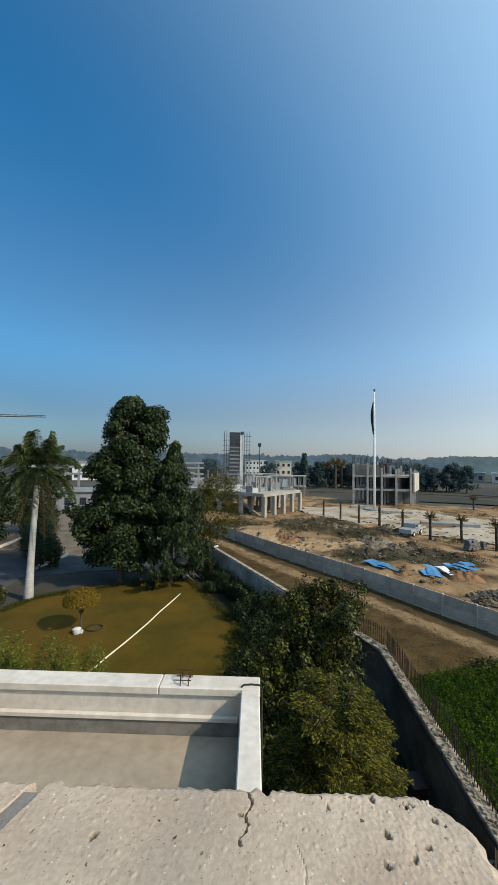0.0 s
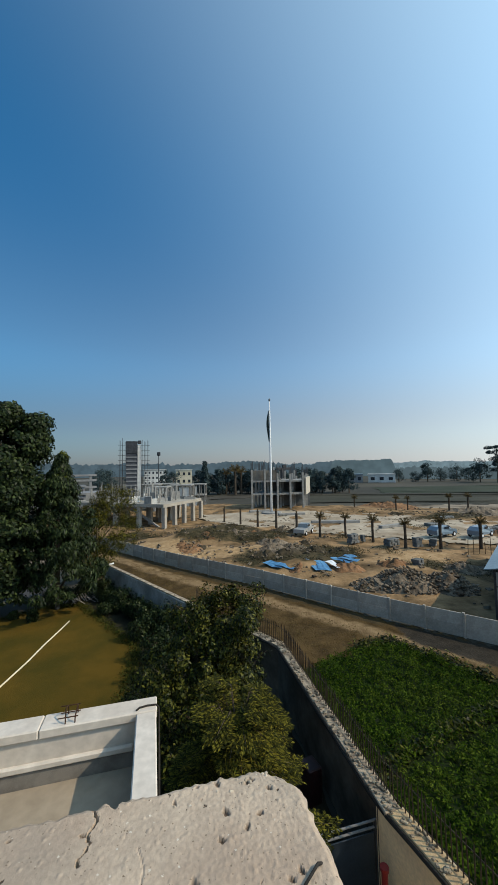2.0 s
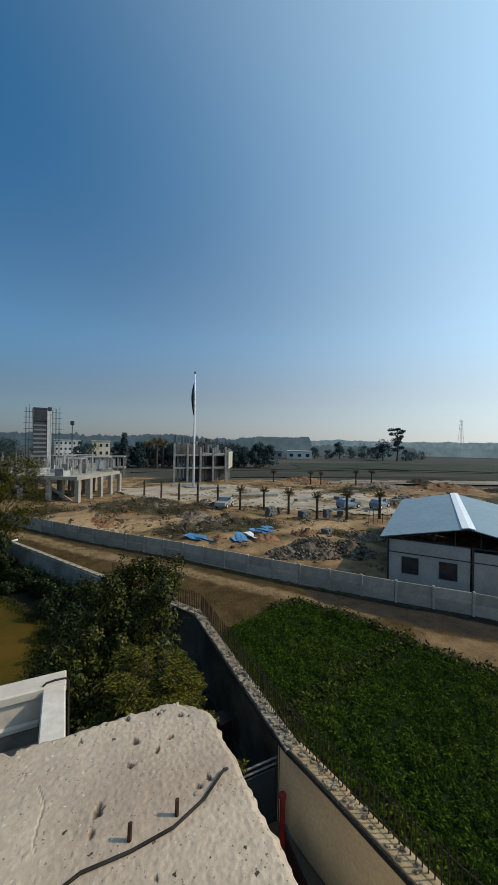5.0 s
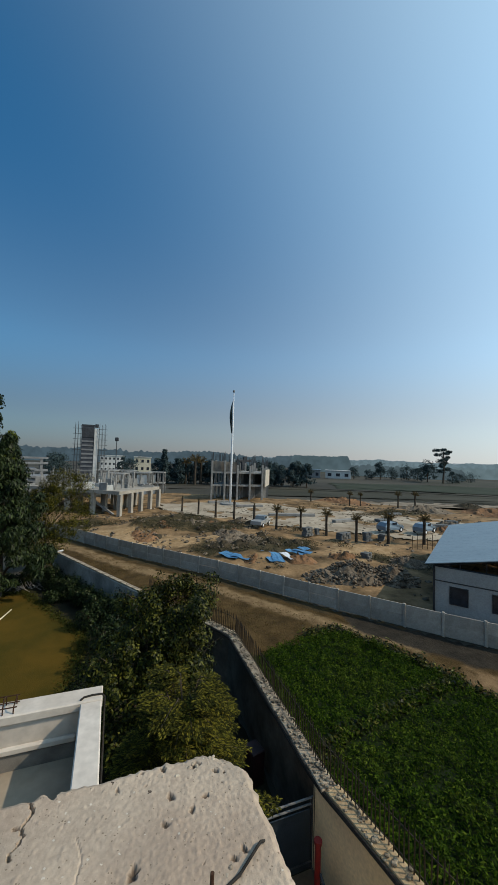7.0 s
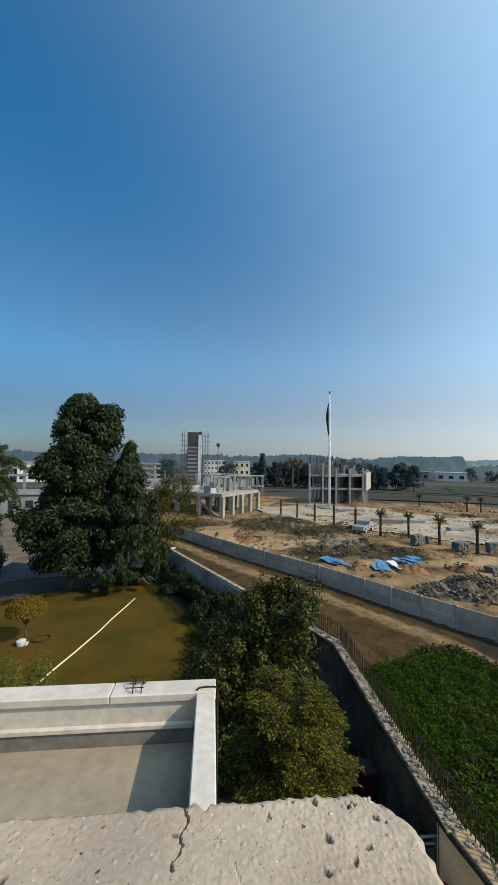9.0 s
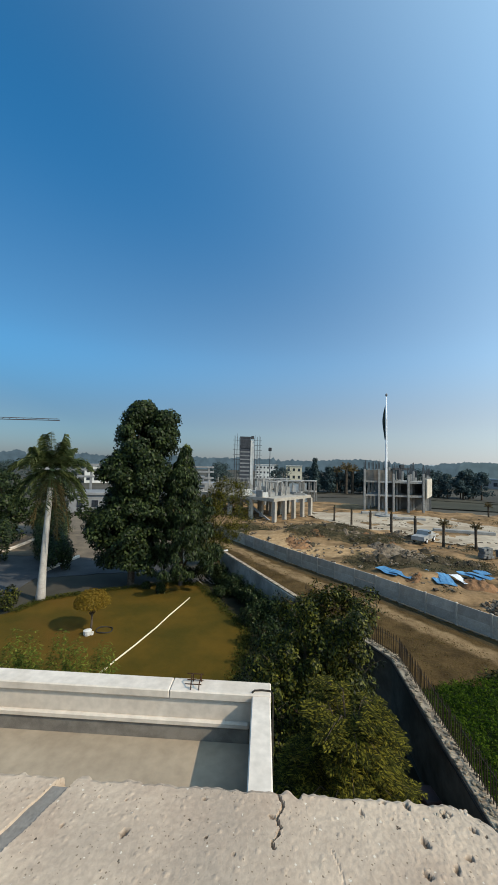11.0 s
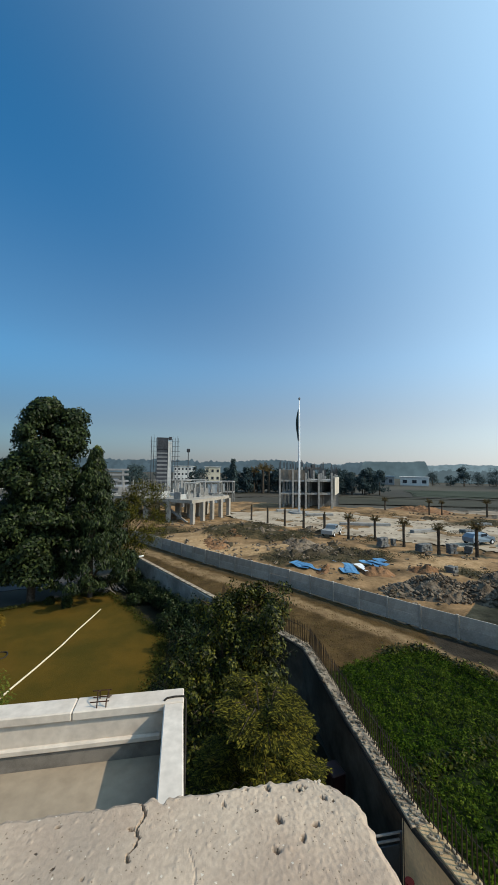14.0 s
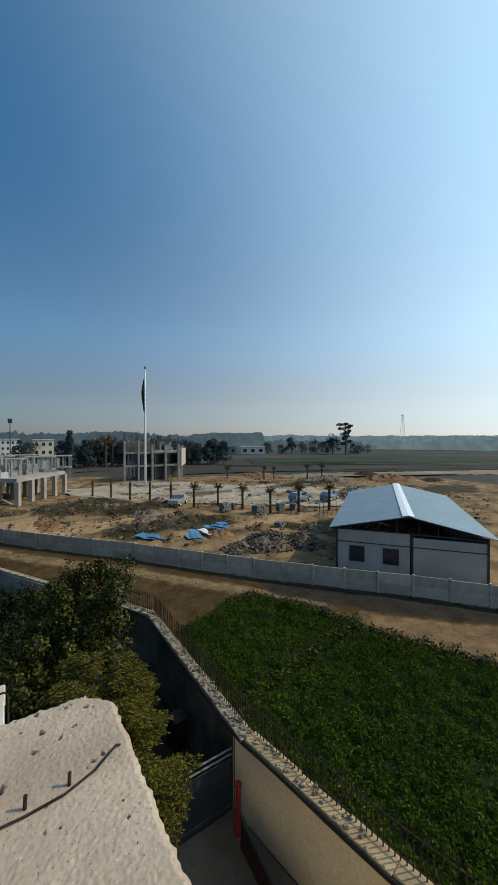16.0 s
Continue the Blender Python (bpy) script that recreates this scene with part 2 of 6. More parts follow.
def slab_mat():
    """Old cement: buff and grey patches, pale grains of aggregate, small dark holes."""
    m = mat("weathered_cement", (0.37, 0.28, 0.208), (0.49, 0.388, 0.292), 7.0, 0.95, 0.0, fine=150, c=(0.29, 0.24, 0.19))
    n, l = m.node_tree.nodes, m.node_tree.links
    p = n["Principled BSDF"]
    colour = p.inputs["Base Color"].links[0].from_socket
    tc = n.new("ShaderNodeTexCoord")

    def spots(scale, chance, size, tone, colour):
        v = n.new("ShaderNodeTexVoronoi")
        v.inputs["Scale"].default_value = scale
        wob = n.new("ShaderNodeTexNoise")
        wob.inputs["Scale"].default_value = scale * 2.5
        l.new(tc.outputs["Object"], wob.inputs["Vector"])
        add = n.new("ShaderNodeMix")
        add.data_type, add.blend_type = "RGBA", "LINEAR_LIGHT"
        add.inputs[0].default_value = 0.35 / scale
        l.new(tc.outputs["Object"], add.inputs[6])
        l.new(wob.outputs["Color"], add.inputs[7])
        l.new(add.outputs[2], v.inputs["Vector"])
        sx = n.new("ShaderNodeSeparateColor")
        l.new(v.outputs["Color"], sx.inputs[0])
        pick = n.new("ShaderNodeMapRange")
        pick.inputs[1].default_value, pick.inputs[2].default_value = 1 - chance, 1.0
        pick.inputs[3].default_value, pick.inputs[4].default_value = 0.0, size
        l.new(sx.outputs[0], pick.inputs[0])
        sub = n.new("ShaderNodeMath")
        sub.operation = "SUBTRACT"
        l.new(pick.outputs[0], sub.inputs[0])
        l.new(v.outputs["Distance"], sub.inputs[1])
        edge = n.new("ShaderNodeMapRange")
        edge.inputs[1].default_value, edge.inputs[2].default_value = 0.0, 0.06
        l.new(sub.outputs[0], edge.inputs[0])
        mx = n.new("ShaderNodeMix")
        mx.data_type = "RGBA"
        l.new(edge.outputs[0], mx.inputs[0])
        l.new(colour, mx.inputs[6])
        mx.inputs[7].default_value = (*tone, 1)
        return mx.outputs[2], edge.outputs[0]
    colour, _ = spots(230.0, 0.1, 0.36, (0.56, 0.49, 0.4), colour)
    colour, _ = spots(330.0, 0.2, 0.4, (0.2, 0.15, 0.105), colour)
    colour, holes = spots(95.0, 0.1, 0.3, (0.07, 0.05, 0.035), colour)
    at = n.new("ShaderNodeAttribute")
    at.attribute_name = "pit_dark"
    mx = n.new("ShaderNodeMix")
    mx.data_type = "RGBA"
    l.new(at.outputs["Fac"], mx.inputs[0])
    l.new(colour, mx.inputs[6])
    mx.inputs[7].default_value = (0.07, 0.045, 0.03, 1)
    l.new(mx.outputs[2], p.inputs["Base Color"])
    rough = n.new("ShaderNodeTexNoise")
    rough.inputs["Scale"].default_value, rough.inputs["Detail"].default_value, rough.inputs["Roughness"].default_value = 120, 5, 0.7
    l.new(tc.outputs["Object"], rough.inputs["Vector"])
    dent = n.new("ShaderNodeMath")
    dent.operation = "MULTIPLY_ADD"
    dent.inputs[1].default_value = -0.9
    l.new(holes, dent.inputs[0])
    l.new(rough.outputs["Fac"], dent.inputs[2])
    bp = n.new("ShaderNodeBump")
    bp.inputs["Strength"].default_value, bp.inputs["Distance"].default_value = 0.55, 0.0024
    l.new(dent.outputs[0], bp.inputs["Height"])
    l.new(bp.outputs[0], p.inputs["Normal"])
    return m


def blend_mat(name, a, b, layers, scale=0.5, fine=6.0, bump=0.7, dist=0.06):
    """Earth of several kinds that run into one another: each layer is (attribute, colour, colour)."""
    m = mat(name, a, b, scale, 0.95, bump, fine=fine, dist=dist)
    n, l = m.node_tree.nodes, m.node_tree.links
    p = n["Principled BSDF"]
    colour = p.inputs["Base Color"].links[0].from_socket
    tc = n.new("ShaderNodeTexCoord")
    edge = n.new("ShaderNodeTexNoise")
    edge.inputs["Scale"].default_value, edge.inputs["Detail"].default_value, edge.inputs["Roughness"].default_value = 0.7, 7, 0.65
    grain = n.new("ShaderNodeTexNoise")
    grain.inputs["Scale"].default_value, grain.inputs["Detail"].default_value, grain.inputs["Roughness"].default_value = 0.9, 8, 0.7
    for x in (edge, grain):
        l.new(tc.outputs["Object"], x.inputs["Vector"])
    for key, c1, c2 in layers:
        at = n.new("ShaderNodeAttribute")
        at.attribute_name = key
        add = n.new("ShaderNodeMath")
        add.operation = "ADD"
        l.new(at.outputs["Fac"], add.inputs[0])
        l.new(edge.outputs["Fac"], add.inputs[1])
        soft = n.new("ShaderNodeMapRange")
        soft.interpolation_type = "SMOOTHSTEP"
        soft.inputs[1].default_value, soft.inputs[2].default_value = 0.85, 1.2
        l.new(add.outputs[0], soft.inputs[0])
        r = n.new("ShaderNodeValToRGB")
        r.color_ramp.elements[0].position, r.color_ramp.elements[1].position = 0.38, 0.64
        r.color_ramp.elements[0].color, r.color_ramp.elements[1].color = (*c1, 1), (*c2, 1)
        l.new(grain.outputs["Fac"], r.inputs[0])
        mx = n.new("ShaderNodeMix")
        mx.data_type = "RGBA"
        l.new(soft.outputs[0], mx.inputs[0])
        l.new(colour, mx.inputs[6])
        l.new(r.outputs[0], mx.inputs[7])
        colour = mx.outputs[2]
    l.new(colour, p.inputs["Base Color"])
    return m


SLABTOP = slab_mat()
LEAF_DARK = leaf_mat("broad_dark_leaves", (0.006, 0.011, 0.004), (0.017, 0.027, 0.009), (0.055, 0.074, 0.022), 0.12)
# brightest tint paints sunlit highlights onto random leaves
LEAF_BUSH = leaf_mat("bush_leaves", (0.005, 0.008, 0.002), (0.019, 0.026, 0.005), (0.13, 0.125, 0.018), 0.16)
LEAF_FEATHER = leaf_mat("feathery_olive_leaves", (0.008, 0.01, 0.0015), (0.036, 0.037, 0.005), (0.17, 0.145, 0.016), 0.16, 0.9)
LEAF_YELLOW = leaf_mat("golden_leaves", (0.09, 0.055, 0.006), (0.18, 0.115, 0.012), (0.26, 0.17, 0.03), 0.3, 0.8)
LEAF_PALM = leaf_mat("palm_leaves", (0.026, 0.04, 0.014), (0.06, 0.078, 0.026), (0.125, 0.135, 0.055), 0.2)
LEAF_DEAD = leaf_mat("dry_palm_leaves", (0.05, 0.04, 0.016), (0.09, 0.066, 0.026), (0.14, 0.1, 0.045), 0.2, 0.8)
LEAF_CROP = leaf_mat("crop_leaves", (0.008, 0.022, 0.001), (0.024, 0.052, 0.002), (0.075, 0.12, 0.006), 0.2, 0.95)
LEAF_CROPPALE = leaf_mat("pale_crop_leaves", (0.014, 0.03, 0.002), (0.04, 0.068, 0.004), (0.1, 0.135, 0.012), 0.2, 0.95)
LEAF_YELLOWGREEN = leaf_mat("yellow_green_leaves", (0.04, 0.055, 0.008), (0.09, 0.11, 0.015), (0.17, 0.18, 0.03), 0.3, 0.8)
# pale blue-grey tints put distance haze into the leaf colour
LEAF_FAR = leaf_mat("hazed_far_leaves", (0.03, 0.048, 0.048), (0.044, 0.066, 0.066), (0.062, 0.088, 0.086), 0.15, 0.9)

# ---- mesh helpers ----
RNG = np.random.default_rng(7)


class Mesh:
    """Vertices and faces gathered into one mesh."""

    def __init__(self):
        self.v, self.f = [], []

    def add(self, vs, fs):
        k = len(self.v)
        self.v += [tuple(map(float, p)) for p in vs]
        self.f += [tuple(i + k for i in f) for f in fs]
        return self

    def box(self, c, s, rz=0.0, bev=0.0, tilt=(0, 0)):
        """A box of size s at centre c, turned by rz degrees, with bevelled edges."""
        hx, hy, hz = (v / 2 for v in s)
        b = min(bev, hx * 0.6, hy * 0.6, hz * 0.6)
        m = pose(*c, tilt[0], tilt[1], rz)
        if b <= 0:
            vs = [m @ Vector((x * hx, y * hy, z * hz)) for x in (-1, 1) for y in (-1, 1) for z in (-1, 1)]
            return self.add(vs, [(0, 1, 3, 2), (4, 6, 7, 5), (0, 4, 5, 1), (2, 3, 7, 6), (0, 2, 6, 4), (1, 5, 7, 3)])
        ids, vs = {}, []
        for x in (-1, 1):
            for y in (-1, 1):
                for z in (-1, 1):
                    for a in range(3):
                        ids[(x, y, z, a)] = len(vs)
                        d = [hx - b, hy - b, hz - b]
                        d[a] += b
                        vs.append(m @ Vector((x * d[0], y * d[1], z * d[2])))
        fs = []
        sg = (-1, 1)
        for s1 in sg:
            fs.append([ids[(s1, y, z, 0)] for y, z in ((-1, -1), (1, -1), (1, 1), (-1, 1))])
            fs.append([ids[(x, s1, z, 1)] for x, z in ((-1, -1), (1, -1), (1, 1), (-1, 1))])
            fs.append([ids[(x, y, s1, 2)] for x, y in ((-1, -1), (1, -1), (1, 1), (-1, 1))])
            for s2 in sg:
                fs.append([ids[(-1, s1, s2, 1)], ids[(1, s1, s2, 1)], ids[(1, s1, s2, 2)], ids[(-1, s1, s2, 2)]])
                fs.append([ids[(s1, -1, s2, 0)], ids[(s1, 1, s2, 0)], ids[(s1, 1, s2, 2)], ids[(s1, -1, s2, 2)]])
                fs.append([ids[(s1, s2, -1, 0)], ids[(s1, s2, 1, 0)], ids[(s1, s2, 1, 1)], ids[(s1, s2, -1, 1)]])
                for s3 in sg:
                    fs.append([ids[(s1, s2, s3, a)] for a in range(3)])
        return self.add(vs, fs)

    def rod(self, pts, radii, n=8, caps=True):
        """A round bar along points, with a radius for each."""
        pts = [Vector(p) for p in pts]
        if not hasattr(radii, "__len__"):
            radii = [radii] * len(pts)
        k, vs, fs = len(pts), [], []
        for i, p in enumerate(pts):
            d = (pts[min(i + 1, k - 1)] - pts[max(i - 1, 0)]).normalized()
            u = d.orthogonal().normalized() if abs(d.z) > 0.95 else d.cross(Vector((0, 0, 1))).normalized()
            w = d.cross(u)
            vs += [p + (u * math.cos(2 * math.pi * j / n) + w * math.sin(2 * math.pi * j / n)) * radii[i] for j in range(n)]
        for i in range(k - 1):
            fs += [(i * n + j, i * n + (j + 1) % n, (i + 1) * n + (j + 1) % n, (i + 1) * n + j) for j in range(n)]
        if caps:
            fs += [tuple(range(n - 1, -1, -1)), tuple((k - 1) * n + j for j in range(n))]
        return self.add(vs, fs)

    def prism(self, poly, z0, z1):
        """An upright block over a plan outline."""
        n = len(poly)
        vs = [(x, y, z0) for x, y in poly] + [(x, y, z1) for x, y in poly]
        return self.add(vs, [tuple(range(n - 1, -1, -1)), tuple(range(n, 2 * n))] + [(i, (i + 1) % n, n + (i + 1) % n, n + i) for i in range(n)])

    def data(self, name, material, smooth=False):
        me = bpy.data.meshes.new(name)
        me.from_pydata(self.v, [], self.f)
        if len(self.f) < 6000:
            bm = bmesh.new()
            bm.from_mesh(me)
            bmesh.ops.recalc_face_normals(bm, faces=bm.faces)
            bm.to_mesh(me)
            bm.free()
        me.materials.append(material)
        if smooth:
            me.shade_smooth()
        return me


def part(name, mesh, material, parent, label="", smooth=False, at=None):
    """One mesh object under a thing or a part."""
    ob = new(name, mesh.data(name, material, smooth) if isinstance(mesh, Mesh) else mesh)
    ob.parent = parent
    if at is not None:
        ob.matrix_local = at
    return tagged(ob, label)


def thing(name, label, category, at=None, group="", kind=""):
    ob = new(name)
    ob.empty_display_size = 0.2
    if at is not None:
        ob.matrix_world = at
    return tagged(ob, label, category, group, kind)


def solid(name, mesh, material, label, category="", kind="", group="", smooth=False):
    return tagged(new(name, mesh.data(name, material, smooth)), label, category, group, kind)


def leaf_mesh(name, material, pos, out, length, width, droop=0.3):
    """One folded leaf at each place, facing roughly outwards."""
    n = len(pos)
    out = out + RNG.normal(0, 0.55, (n, 3))
    out /= np.linalg.norm(out, axis=1, keepdims=True) + 1e-9
    side = np.cross(out, RNG.normal(0, 1, (n, 3)))
    side /= np.linalg.norm(side, axis=1, keepdims=True) + 1e-9
    along = np.cross(side, out)
    along[:, 2] -= droop
    along /= np.linalg.norm(along, axis=1, keepdims=True) + 1e-9
    ln = (length * RNG.uniform(0.6, 1.3, n))[:, None]
    wd = (width * RNG.uniform(0.6, 1.3, n))[:, None]
    v = np.stack([pos, pos + along * ln * 0.5 + side * wd * 0.5 + out * wd * 0.15, pos + along * ln, pos + along * ln * 0.5 - side * wd * 0.5 + out * wd * 0.15], 1).reshape(-1, 3)
    me = bpy.data.meshes.new(name)
    me.vertices.add(4 * n)
    me.vertices.foreach_set("co", v.astype(np.float32).ravel())
    me.loops.add(4 * n)
    me.loops.foreach_set("vertex_index", np.arange(4 * n, dtype=np.int32))
    me.polygons.add(n)
    me.polygons.foreach_set("loop_start", np.arange(0, 4 * n, 4, dtype=np.int32))
    me.update(calc_edges=True)
    me.materials.append(material)
    return me


def comb_mesh(name, material, pos, along_, length, width):
    """Flat narrow leaflets at the places given, each pointing its own way."""
    n = len(pos)
    d = along_ / (np.linalg.norm(along_, axis=1, keepdims=True) + 1e-9)
    up = np.array([0.0, 0.0, 1.0]) + RNG.normal(0, 0.25, (n, 3))
    side = np.cross(d, up)
    side /= np.linalg.norm(side, axis=1, keepdims=True) + 1e-9
    ln, wd = (length * RNG.uniform(0.75, 1.2, n))[:, None], (width * RNG.uniform(0.8, 1.2, n))[:, None]
    v = np.stack([pos, pos + d * ln * 0.5 + side * wd * 0.5, pos + d * ln, pos + d * ln * 0.5 - side * wd * 0.5], 1).reshape(-1, 3)
    me = bpy.data.meshes.new(name)
    me.from_pydata(v.tolist(), [], np.arange(4 * n).reshape(-1, 4).tolist())
    me.materials.append(material)
    return me


def clumps(n_clump, n_leaf, envelope, r_clump, squash=0.8, lobe=0.5):
    """Leaf places in uneven clumps inside an envelope: envelope(u) gives (centre, radius) for height u in 0..1."""
    pos, out = [], []
    for _ in range(n_clump):
        u = RNG.uniform(0, 1)
        c, r = envelope(u)
        a = RNG.uniform(0, 2 * math.pi)
        q = r * math.sqrt(RNG.uniform(0.15, 1.0)) * RNG.uniform(0.82, 1.1) * (1 + lobe * noise.noise(Vector((math.cos(a) * 1.4, math.sin(a) * 1.4, c[2] * 0.55))))
        cc = np.array(c) + np.array([math.cos(a) * q, math.sin(a) * q, 0])
        rc = r_clump * RNG.uniform(0.55, 1.35)
        d = RNG.normal(0, 1, (n_leaf, 3))
        d /= np.linalg.norm(d, axis=1, keepdims=True)
        d[:, 2] *= squash
        rad = rc * RNG.uniform(0.55, 1.0, (n_leaf, 1)) ** 0.6
        pos.append(cc + d * rad)
        o = d + np.array([math.cos(a) * 0.5, math.sin(a) * 0.5, 0.5])
        out.append(o)
    return np.concatenate(pos), np.concatenate(out)


def tree(name, label, x, y, height, env, n_clump, n_leaf, r_clump, leaf, length, width, trunk_r, fork=0.35, limbs=7, droop=0.3, bark=None):
    """A tapered trunk with limbs into a crown of many leaves."""
    t = thing(name, label, "tree", pose(x, y, 0))
    m = Mesh()
    lean = RNG.uniform(-0.25, 0.25, 2)
    pts = [(lean[0] * (k / 6) ** 2, lean[1] * (k / 6) ** 2, height * 0.88 * k / 6) for k in range(7)]
    m.rod([(0, 0, -0.1)] + pts[0:], [trunk_r * 1.5] + [trunk_r * (1 - 0.13 * k) for k in range(7)], 9)
    for k in range(limbs):
        u = fork + (0.85 - fork) * k / max(limbs - 1, 1)
        c, r = env(max(0.0, min(1.0, u)))
        a = k * 2.4 + RNG.uniform(-0.4, 0.4)
        z0 = height * max(0.12, u - 0.14)
        e = (c[0] + math.cos(a) * r * 0.75, c[1] + math.sin(a) * r * 0.75, max(c[2], z0 + 0.3))
        mid = (e[0] * 0.45, e[1] * 0.45, z0 + (e[2] - z0) * 0.65)
        m.rod([(0, 0, z0), mid, e], [trunk_r * 0.5, trunk_r * 0.3, trunk_r * 0.08], 6)
    part("trunk", m, bark or BARK, t, smooth=True)
    p, o = clumps(n_clump, n_leaf, env, r_clump)
    part("crown", leaf_mesh("crown", leaf, p, o, length, width, droop), leaf, t)
    return t

# ---- ground and setting ----
m = Mesh()
R = [0, 60, 140, 320, 800, 1800, 4000]
for i in range(len(R) - 1):
    n = 48
    ring = lambda r: [(r * math.cos(2 * math.pi * k / n), 30 + r * math.sin(2 * math.pi * k / n), -0.03) for k in range(n)]
    if i == 0:
        m.add(ring(R[1]), [tuple(range(n))])
    else:
        m.add(ring(R[i]) + ring(R[i + 1]), [(k, (k + 1) % n, n + (k + 1) % n, n + k) for k in range(n)])
solid("ground", m, GROUNDM, "flat bare earth fields reaching the hazy horizon", "ground", "structure")

PC = [(-14, 66), (-4, 52.5), (3.1, 42.3), (10.5, 33), (16.4, 24.4), (21.1, 18.3), (24, 14.8), (26.9, 10.7), (33, 1), (40, -10)]   # precast boundary line
BW = [(-3.2, 36.0), (6.7, 17.8), (6.55, 9.65), (7.25, 5.0), (8.2, 0.5), (9.2, -4)]   # compound wall line


def inside(x, y, poly):
    c = False
    for i in range(len(poly)):
        (x1, y1), (x2, y2) = poly[i - 1], poly[i]
        if (y1 > y) != (y2 > y) and x < (x2 - x1) * (y - y1) / (y2 - y1) + x1:
            c = not c
    return c


def edge_dist(x, y, line):
    best = 1e9
    for (x1, y1), (x2, y2) in zip(line, line[1:]):
        k = max(0.0, min(1.0, ((x - x1) * (x2 - x1) + (y - y1) * (y2 - y1)) / ((x2 - x1) ** 2 + (y2 - y1) ** 2)))
        best = min(best, math.hypot(x - x1 - k * (x2 - x1), y - y1 - k * (y2 - y1)))
    return best


def patch(name, poly, step, z, material, label, category, relief=0.0, scale=0.3, close=True, ragged=0.0, kind="structure", extra=None, masks=()):
    """A sheet of earth or paving over a plan outline, with low relief and an uneven rim."""
    xs, ys = [p[0] for p in poly], [p[1] for p in poly]
    line = list(poly) + ([poly[0]] if close else [])
    m, ids = Mesh(), {}
    nx, ny = int((max(xs) - min(xs)) / step) + 2, int((max(ys) - min(ys)) / step) + 2

    def vid(i, j):
        if (i, j) not in ids:
            x, y = min(xs) + i * step, min(ys) + j * step
            d = edge_dist(x, y, line)
            jx, jy = x + RNG.uniform(-0.3, 0.3) * step, y + RNG.uniform(-0.3, 0.3) * step
            h = z + (relief * min(1.0, d / (3 * step)) * (0.5 + noise.noise(Vector((x * scale, y * scale, 3.1))) + 0.45 * noise.noise(Vector((x * scale * 3.1, y * scale * 3.1, 9)))) if relief else 0)
            if extra:
                h += extra(x, y)
            ids[(i, j)] = len(m.v)
            m.v.append((jx, jy, h))
        return ids[(i, j)]
    for i in range(nx):
        for j in range(ny):
            x, y = min(xs) + (i + 0.5) * step, min(ys) + (j + 0.5) * step
            if ragged:
                x, y = x + ragged * noise.noise(Vector((x * 0.35, y * 0.35, 1))), y + ragged * noise.noise(Vector((x * 0.35, y * 0.35, 7)))
            if inside(x, y, poly):
                m.f.append((vid(i, j), vid(i + 1, j), vid(i + 1, j + 1), vid(i, j + 1)))
    ob = solid(name, m, material, label, category, kind, smooth=True)
    for key, width, polys in masks:
        at = ob.data.attributes.new(key, "FLOAT", "POINT")
        vals = []
        for v in ob.data.vertices:
            best = 0.0
            for q in polys:
                if min(p[0] for p in q) - width < v.co.x < max(p[0] for p in q) + width and min(p[1] for p in q) - width < v.co.y < max(p[1] for p in q) + width:
                    d = edge_dist(v.co.x, v.co.y, list(q) + [q[0]]) * (1 if inside(v.co.x, v.co.y, q) else -1)
                    best = max(best, min(1.0, max(0.0, 0.5 + 0.5 * d / width)))
            vals.append(best)
        at.data.foreach_set("value", vals)
    return ob


def sheet(name, poly, z, material, label, category, jag=0.12):
    """A thin flat layer over a plan outline with a slightly uneven rim."""
    out, n = [], len(poly)
    for i in range(n):
        (x1, y1), (x2, y2) = poly[i], poly[(i + 1) % n]
        k = max(1, int(math.dist((x1, y1), (x2, y2)) / 0.5))
        for j in range(k):
            x, y = x1 + (x2 - x1) * j / k, y1 + (y2 - y1) * j / k
            out.append((x + jag * noise.noise(Vector((x * 0.9, y * 0.9, 1))) * 2, y + jag * noise.noise(Vector((x * 0.9, y * 0.9, 6))) * 2))
    return solid(name, Mesh().prism(out, -0.06, z), material, label, category, "structure")


# mounds of spoil on the building site: place, radius, height
MOUNDS = [(8, 58, 6, 1.2), (13, 60, 5, 1.5), (17, 54, 4, 0.9), (4, 56, 5, 0.8), (16.5, 38.5, 3.2, 1.0), (25.5, 30.5, 3.6, 1.2), (30, 60, 4, 0.4), (60, 62, 9, 0.8), (48, 80, 10, 0.9), (70, 50, 8, 0.7), (52, 36, 6, 0.8)]


def mound(x, y):
    h = 0
    for a, b, r, k in MOUNDS:
        d2 = ((x - a) ** 2 + (y - b) ** 2) / r ** 2
        if d2 < 4:
            h += 0.6 * k * math.exp(-d2 * 1.6) * (1 + 0.45 * noise.noise(Vector((x * 0.7, y * 0.7, 5))))
    return h


site = [(p[0] + 0.35, p[1] + 0.3) for p in PC] + [(70, -10), (95, 30), (100, 52), (70, 78), (46, 92), (20, 112), (-10, 100), (-25, 85)]
SCRUB = [[(3.5, 55), (5.7, 64.9), (11.5, 68), (16.3, 62.4), (21.5, 56.5), (19.5, 51.1), (14.8, 51), (11.1, 52.7)], [(8.8, 42.4), (12.3, 46.5), (16.5, 47.2), (22.4, 46.4), (27, 43.8), (24.2, 38.9), (22, 37), (17, 37.5), (12.4, 39.5), (10.9, 39)], [(-8, 62), (-2, 66), (2, 61), (-4, 56)], [(26, 35), (31, 36), (35, 31), (30, 27)], [(44, 62), (60, 58), (70, 60), (60, 66)], [(60, 40), (80, 34), (90, 40), (70, 50)]]
